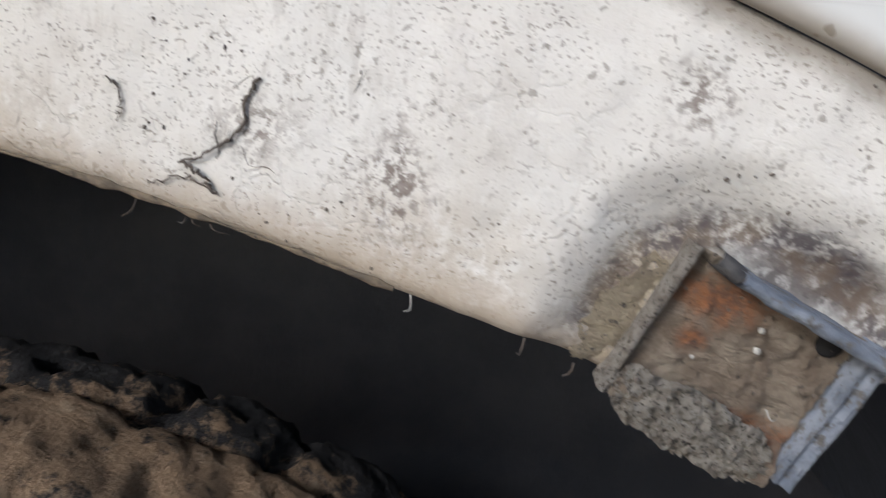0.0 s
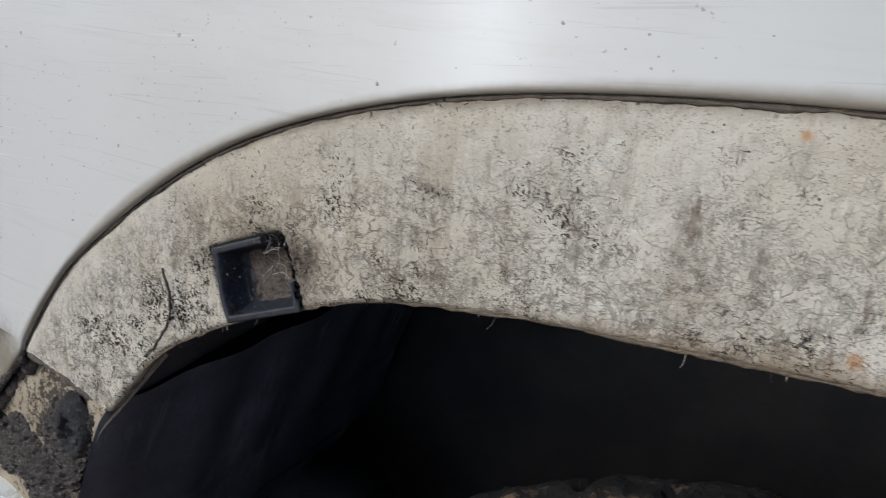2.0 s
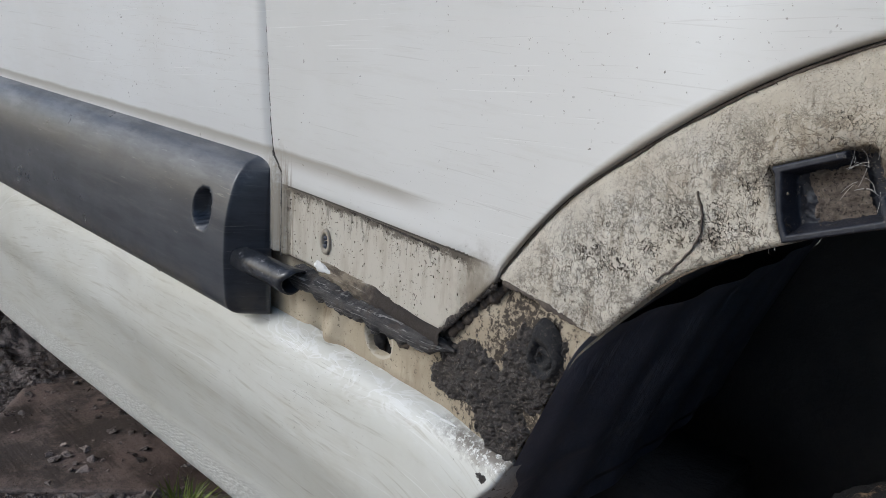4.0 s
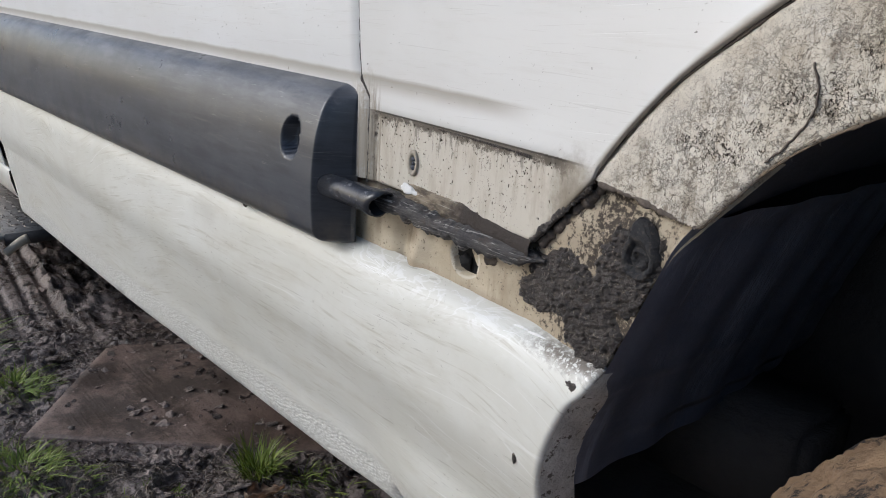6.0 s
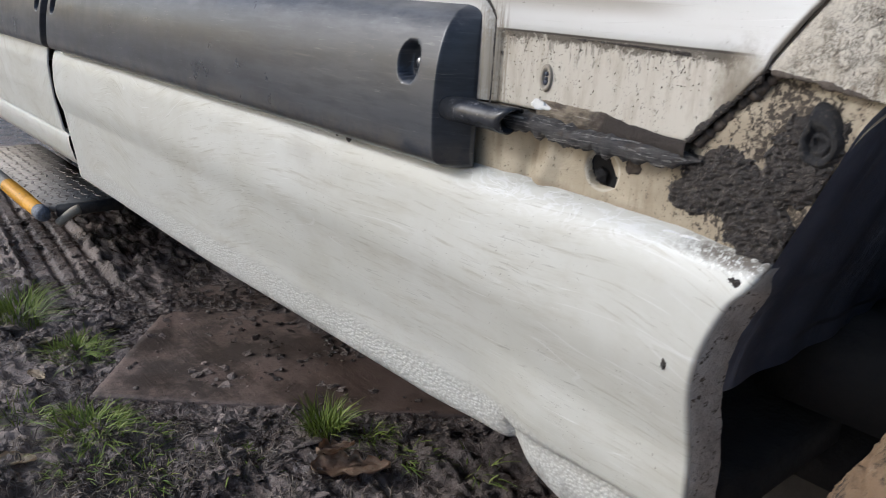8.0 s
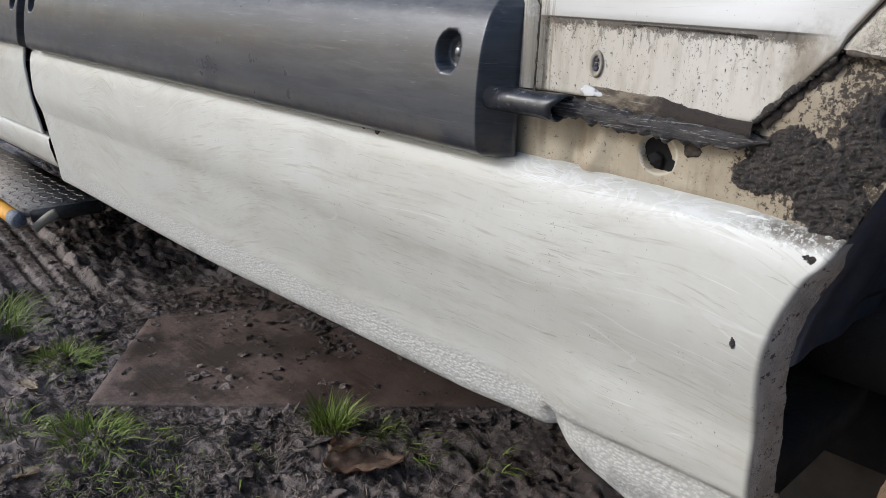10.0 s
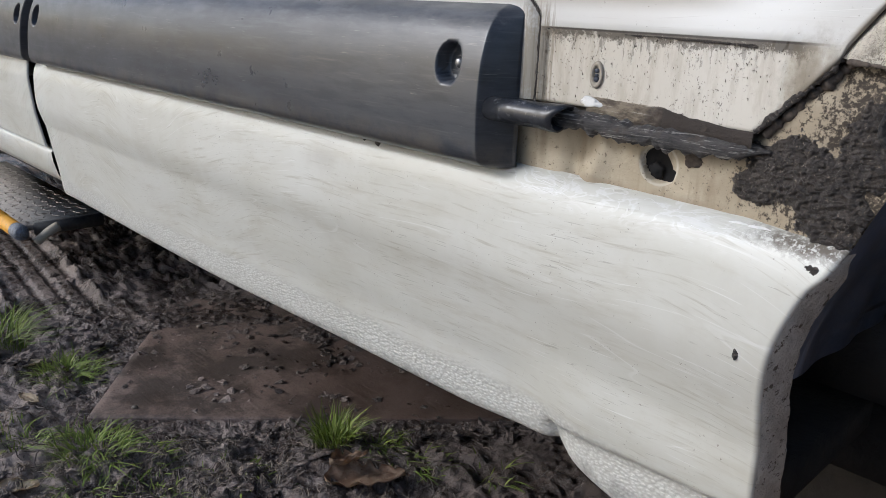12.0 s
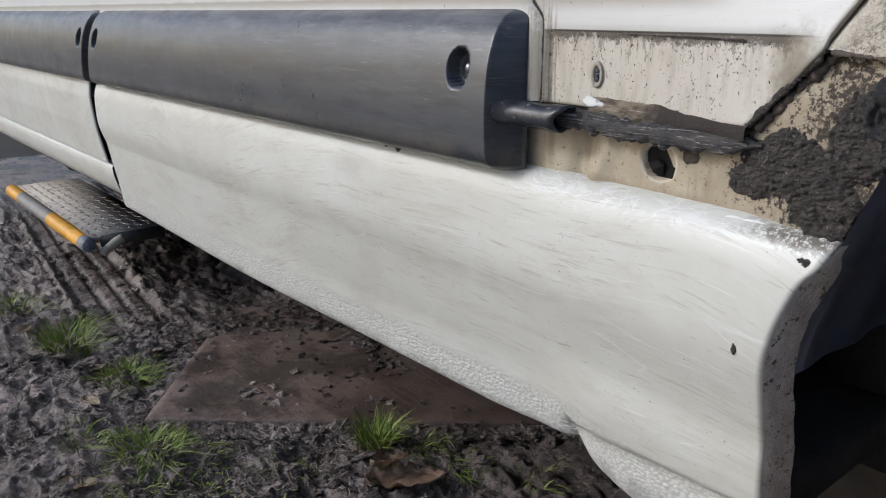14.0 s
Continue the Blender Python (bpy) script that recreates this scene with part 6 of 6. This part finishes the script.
# wet mud trodden over the far part of the board
bm = bmesh.new()
vs = {}
for j in range(181):
    for i in range(261):
        p = BOARD_C + BOARD_U * (BOARD_L * i / 260) + BOARD_V * (BOARD_W * j / 180)
        a_, b_ = BOARD_L * i / 260, BOARD_W * j / 180
        m_ = 0.80 * smooth((b_ - 0.14) / 0.32) - 0.70 + 0.30 * smooth((a_ - 0.45) / 0.4) + 0.50 * fn(p.x, p.y, 21, 0.11, 5) + 0.22 * fn(p.x, p.y, 5, 0.02, 3)
        if m_ < 0:
            continue
        h = 0.010 * smooth(m_ / 0.5) + smooth(m_ / 0.2) * (0.006 * fn(p.x, p.y, 8, 0.035, 4) + 0.003 * fn(p.x, p.y, 3, 0.010, 3))
        vs[i, j] = bm.verts.new((p.x, p.y, 0.0120 + max(h, 0.0015)))
for (i, j) in list(vs):
    q = [vs.get(k) for k in ((i, j), (i + 1, j), (i + 1, j + 1), (i, j + 1))]
    if all(q):
        bm.faces.new(q)
tagged(bm_object("mud_smear", bm, MUD), "wet mud smeared over the board", "mud", kind="stuff")

# clods of mud on and round the board
random.seed(3)
clod_meshes = []
for k in range(14):
    bm = bmesh.new()
    bmesh.ops.create_icosphere(bm, subdivisions=2, radius=1.0)
    for v in bm.verts:
        v.co *= 1 + 0.75 * fn(v.co.x + k * 5, v.co.y, v.co.z, 0.9, 3) + 0.75 * fn(v.co.x + k * 5, v.co.y, v.co.z, 0.32, 3)
        v.co.x *= 1.25
        v.co.z *= 0.34
    me = bpy.data.meshes.new("mud_clod")
    bm.to_mesh(me)
    bm.free()
    clod_meshes.append(me)


def clod_cloud(name, n, place, size, label):
    bm = bmesh.new()
    verts, faces = [], []
    for k in range(n):
        p = place()
        if p is None:
            continue
        x, y, z = p
        s = size()
        src = random.choice(clod_meshes)
        rot = Euler((random.uniform(-0.4, 0.4), random.uniform(-0.4, 0.4), random.uniform(0, 6.28))).to_matrix()
        o = len(verts)
        verts += [tuple(rot @ v.co * s + Vector((x, y, z))) for v in src.vertices]
        faces += [tuple(o + i for i in f.vertices) for f in src.polygons]
    bm.free()
    me = bpy.data.meshes.new(name)
    me.from_pydata(verts, [], faces)
    me.materials.append(MUD)
    return tagged(new(name, me), label, "mud", kind="stuff")


def board_spot():
    a, b = random.random() ** 0.7 * BOARD_L, random.random() ** 0.7 * BOARD_W
    p = BOARD_C + BOARD_U * a + BOARD_V * b
    if fn(p.x, p.y, 3, 0.12, 4) < 0.10 - 0.35 * (b / BOARD_W) - 0.12 * random.random():
        return None
    return p.x, p.y, 0.0145


def mud_spot():
    x, y = (random.uniform(-2.3, -1.1), random.uniform(-0.06, 0.6)) if random.random() < 0.65 else (random.uniform(-3.4, -1.05), random.uniform(-0.15, 0.95))
    b = on_board(x, y)
    if b > 0 or fn(x, y, 6, 0.2, 3) < -0.1:
        return None
    return x, y, ground_z(x, y) + 0.001


def rim_spot():
    a = random.random()
    p = BOARD_C + (BOARD_U * (BOARD_L * a) + BOARD_V * random.gauss(-0.022, 0.016) if random.random() < 0.7 else BOARD_V * (BOARD_W * a) + BOARD_U * random.uniform(-0.04, 0.02))
    return p.x, p.y, 0.004


clod_cloud("mud_clods_on_board", 3400, board_spot, lambda: 0.0008 + 0.009 * random.random() ** 5, "small mud clods scattered on the board")
clod_cloud("mud_clods", 6500, mud_spot, lambda: 0.0012 + 0.013 * random.random() ** 3.5, "loose mud clods")
clod_cloud("mud_rim", 1500, rim_spot, lambda: 0.002 + 0.014 * random.random() ** 3, "mud pushed up along the board's edge")

# ---- grass ----
GRASS = Mat("grass_blade")
shade_ = GRASS.n("ShaderNodeNewGeometry").outputs["Random Per Island"]
GRASS = GRASS.done(GRASS.mix(GRASS.step(shade_, 0.1, 0.9), GRASS.mix(GRASS.step(shade_, 0.80, 0.86), (0.125, 0.180, 0.030), (0.33, 0.30, 0.13)), (0.260, 0.310, 0.066)), 0.45, spec=0.3)


def tuft(x, y, n, spread, height, seed, flat=0.5):
    """A clump of bent blades growing out of the mud."""
    random.seed(seed)
    bm = bmesh.new()
    for k in range(int(n * (1.5 if flat > 0.95 else 1.2))):
        a, r = random.uniform(0, 6.283), spread * 1.15 * random.random() ** 0.6
        bx, by = x + r * math.cos(a), y + 0.7 * r * math.sin(a)
        bz = max(ground_z(bx, by), -0.01) - 0.004
        h = height * random.uniform(0.45, 1.15) * (0.70 if flat > 0.95 else 1.0)
        out = a + random.uniform(-1.2, 1.2)
        lean = random.uniform(0.3, 1.9) * flat
        wd = random.uniform(0.0007, 0.0017)
        px_, py_ = -math.sin(out), math.cos(out)
        prev = None
        tw = random.uniform(-0.8, 0.8)
        for s in range(5):
            t = s / 4
            cx = bx + math.cos(out) * h * lean * t ** 1.6
            cy = by + math.sin(out) * h * lean * t ** 1.6
            cz = bz + max(0.004 * t, h * (t - 0.36 * lean * t * t))
            ww = wd * (1 - t ** 2.2) + 0.00015
            qx, qy = px_ * math.cos(tw * t) - py_ * math.sin(tw * t), px_ * math.sin(tw * t) + py_ * math.cos(tw * t)
            pair = (bm.verts.new((cx - qx * ww, cy - qy * ww, cz)), bm.verts.new((cx + qx * ww, cy + qy * ww, cz + 0.0004)))
            if prev:
                bm.faces.new((prev[0], prev[1], pair[1], pair[0]))
            prev = pair
    return tagged(bm_object("grass_tuft", bm, GRASS, recalc=False), "tuft of bright green grass in the mud", "grass", "grass tufts")


for k, (x, y, n, spread, height, flat) in enumerate((
        (-1.440, 0.475, 190, 0.034, 0.070, 0.5), (-1.395, 0.535, 50, 0.045, 0.045, 1.1), (-1.310, 0.550, 70, 0.060, 0.035, 1.3),
        (-2.290, 0.165, 210, 0.070, 0.075, 0.8), (-2.010, 0.215, 190, 0.070, 0.055, 1.1), (-1.690, 0.140, 260, 0.075, 0.050, 1.1),
        (-1.600, 0.185, 60, 0.060, 0.03, 1.3), (-1.585, 0.085, 90, 0.055, 0.036, 1.2), (-1.505, 0.165, 80, 0.050, 0.034, 1.3), (-1.80, 0.06, 60, 0.05, 0.045, 1.0),
        (-2.62, 0.12, 80, 0.07, 0.06, 0.8), (-1.18, 0.62, 22, 0.05, 0.035, 1.2), (-1.45, 0.30, 60, 0.08, 0.022, 1.5))):
    tuft(x, y, n, spread, height, 100 + k, flat)

# ---- dead leaves ----
LEAF = simple("dead_brown_leaf", (0.30, 0.190, 0.125), (0.44, 0.33, 0.235), 55, 0.55, 0.5, 0.003, c=(0.14, 0.08, 0.05))
PALE_LEAF = simple("pale_dead_leaf", (0.42, 0.34, 0.24), (0.52, 0.44, 0.33), 60, 0.7, 0.4, 0.002)


def leaf(x, y, length, width, turn, curl, mat_, label, lift=0.006, torn=0.0):
    rows = []
    for i in range(25):
        t = i / 24
        wdt = width * (math.sin(math.pi * t ** 0.8) ** 0.8 * (1 + 0.16 * math.sin(t * 26)) + 0.02)
        row = []
        wdt *= 1 + torn * (0.35 * fn(t * 3, turn, 0, 0.5, 3) - 0.25 * smooth((t - 0.75) / 0.2))
        for j in range(13):
            s = j / 6 - 1
            s = s if s < 0 else s * (1 - torn * 0.35 * smooth(fn(t * 5, 3, turn, 0.6, 3) * 2))
            row.append((length * (t - 0.5), wdt * s * (1 - 0.25 * curl * abs(s)), curl * 0.42 * width * s * s * (1 + 0.4 * math.sin(5 * t)) + 0.15 * curl * length * (t - 0.5) ** 2 + (0.004 + 0.006 * torn) * fn(t, s, turn, 0.4, 2)))
        rows.append(row)
    bm = grid(rows)
    bmesh.ops.solidify(bm, geom=bm.faces[:], thickness=0.0007)
    bmesh.ops.transform(bm, matrix=pose(x, y, max(ground_z(x, y), 0.0) + lift, 6, -5, turn), verts=bm.verts)
    return tagged(bm_object("dead_leaf", bm, mat_), label, "leaf", "dead leaves")


leaf(-1.300, 0.440, 0.135, 0.036, 50, 0.8, LEAF, "large curled brown dead leaf lying on the mud", 0.014, 0.6)
leaf(-1.335, 0.432, 0.070, 0.024, 75, 1.3, LEAF, "torn curled piece of a brown dead leaf", 0.030, 0.9)
leaf(-1.655, 0.005, 0.075, 0.020, 60, 0.9, PALE_LEAF, "small pale dead leaf on the mud")
leaf(-1.93, 0.115, 0.060, 0.014, 15, 0.7, PALE_LEAF, "small pale dead leaf on the mud")
leaf(-2.10, 0.170, 0.050, 0.016, 80, 0.6, PALE_LEAF, "small pale dead leaf on the mud")
leaf(-2.42, 0.10, 0.050, 0.016, 130, 0.6, PALE_LEAF, "small pale dead leaf on the mud")

# straw and dead grass trodden into the mud
STRAW = Mat("trodden_straw")
tone_ = STRAW.n("ShaderNodeNewGeometry").outputs["Random Per Island"]
STRAW = STRAW.done(STRAW.mix(STRAW.step(tone_, 0.45, 0.98), (0.080, 0.062, 0.052), (0.23, 0.185, 0.135)), 0.5, spec=0.4)
random.seed(77)
verts, faces = [], []
for k in range(8200):
    if k % 3:
        x, y = random.gauss(-1.47, 0.14), random.gauss(0.27, 0.13)
    else:
        x, y = random.uniform(-2.5, -1.1), random.uniform(-0.05, 0.7)
    if on_board(x, y) > -0.01 or fn(x, y, 12, 0.12, 2) < -0.15:
        continue
    a, ln, bend = random.uniform(0, 6.283), random.uniform(0.008, 0.040), random.uniform(-1.6, 1.6)
    wd = random.uniform(0.0005, 0.0013)
    o = len(verts)
    lift = random.uniform(0.0, 0.006)
    for s in range(6):
        t = s / 5
        d = a + bend * t
        cx, cy = x + ln * t * math.cos(d), y + ln * t * math.sin(d)
        cz = ground_z(cx, cy) + 0.0012 + lift * math.sin(math.pi * t)
        for q, up in ((-1, 0.0), (0, 0.0008), (1, 0.0)):
            verts.append((cx - q * wd * math.sin(d), cy + q * wd * math.cos(d), cz + up))
    for s in range(5):
        i = o + 3 * s
        faces += [(i, i + 1, i + 4, i + 3), (i + 1, i + 2, i + 5, i + 4)]
me = bpy.data.meshes.new("straw_bits")
me.from_pydata(verts, [], faces)
me.materials.append(STRAW)
tagged(new("straw_bits", me), "dead grass and straw trodden into the mud", "straw", kind="stuff")

# pebbles in the mud
PEBBLE = simple("dull_pebble", (0.13, 0.11, 0.092), (0.20, 0.17, 0.145), 80, 0.7)
random.seed(8)
for k in range(24):
    x, y = random.uniform(-2.9, -1.2), random.uniform(-0.05, 0.85)
    z = 0.0145 if on_board(x, y) > 0 else ground_z(x, y)
    r = random.uniform(0.003, 0.007)
    bm = bmesh.new()
    bmesh.ops.create_icosphere(bm, subdivisions=2, radius=r)
    for v in bm.verts:
        v.co *= 1 + 0.3 * fn(v.co.x + k, v.co.y, v.co.z, r * 1.5, 2)
        v.co.z *= 0.6
    bmesh.ops.translate(bm, vec=(x, y, z + r * 0.25), verts=bm.verts)
    tagged(bm_object("pebble", bm, PEBBLE), "small dull pebble in the mud", "stone", "pebbles")
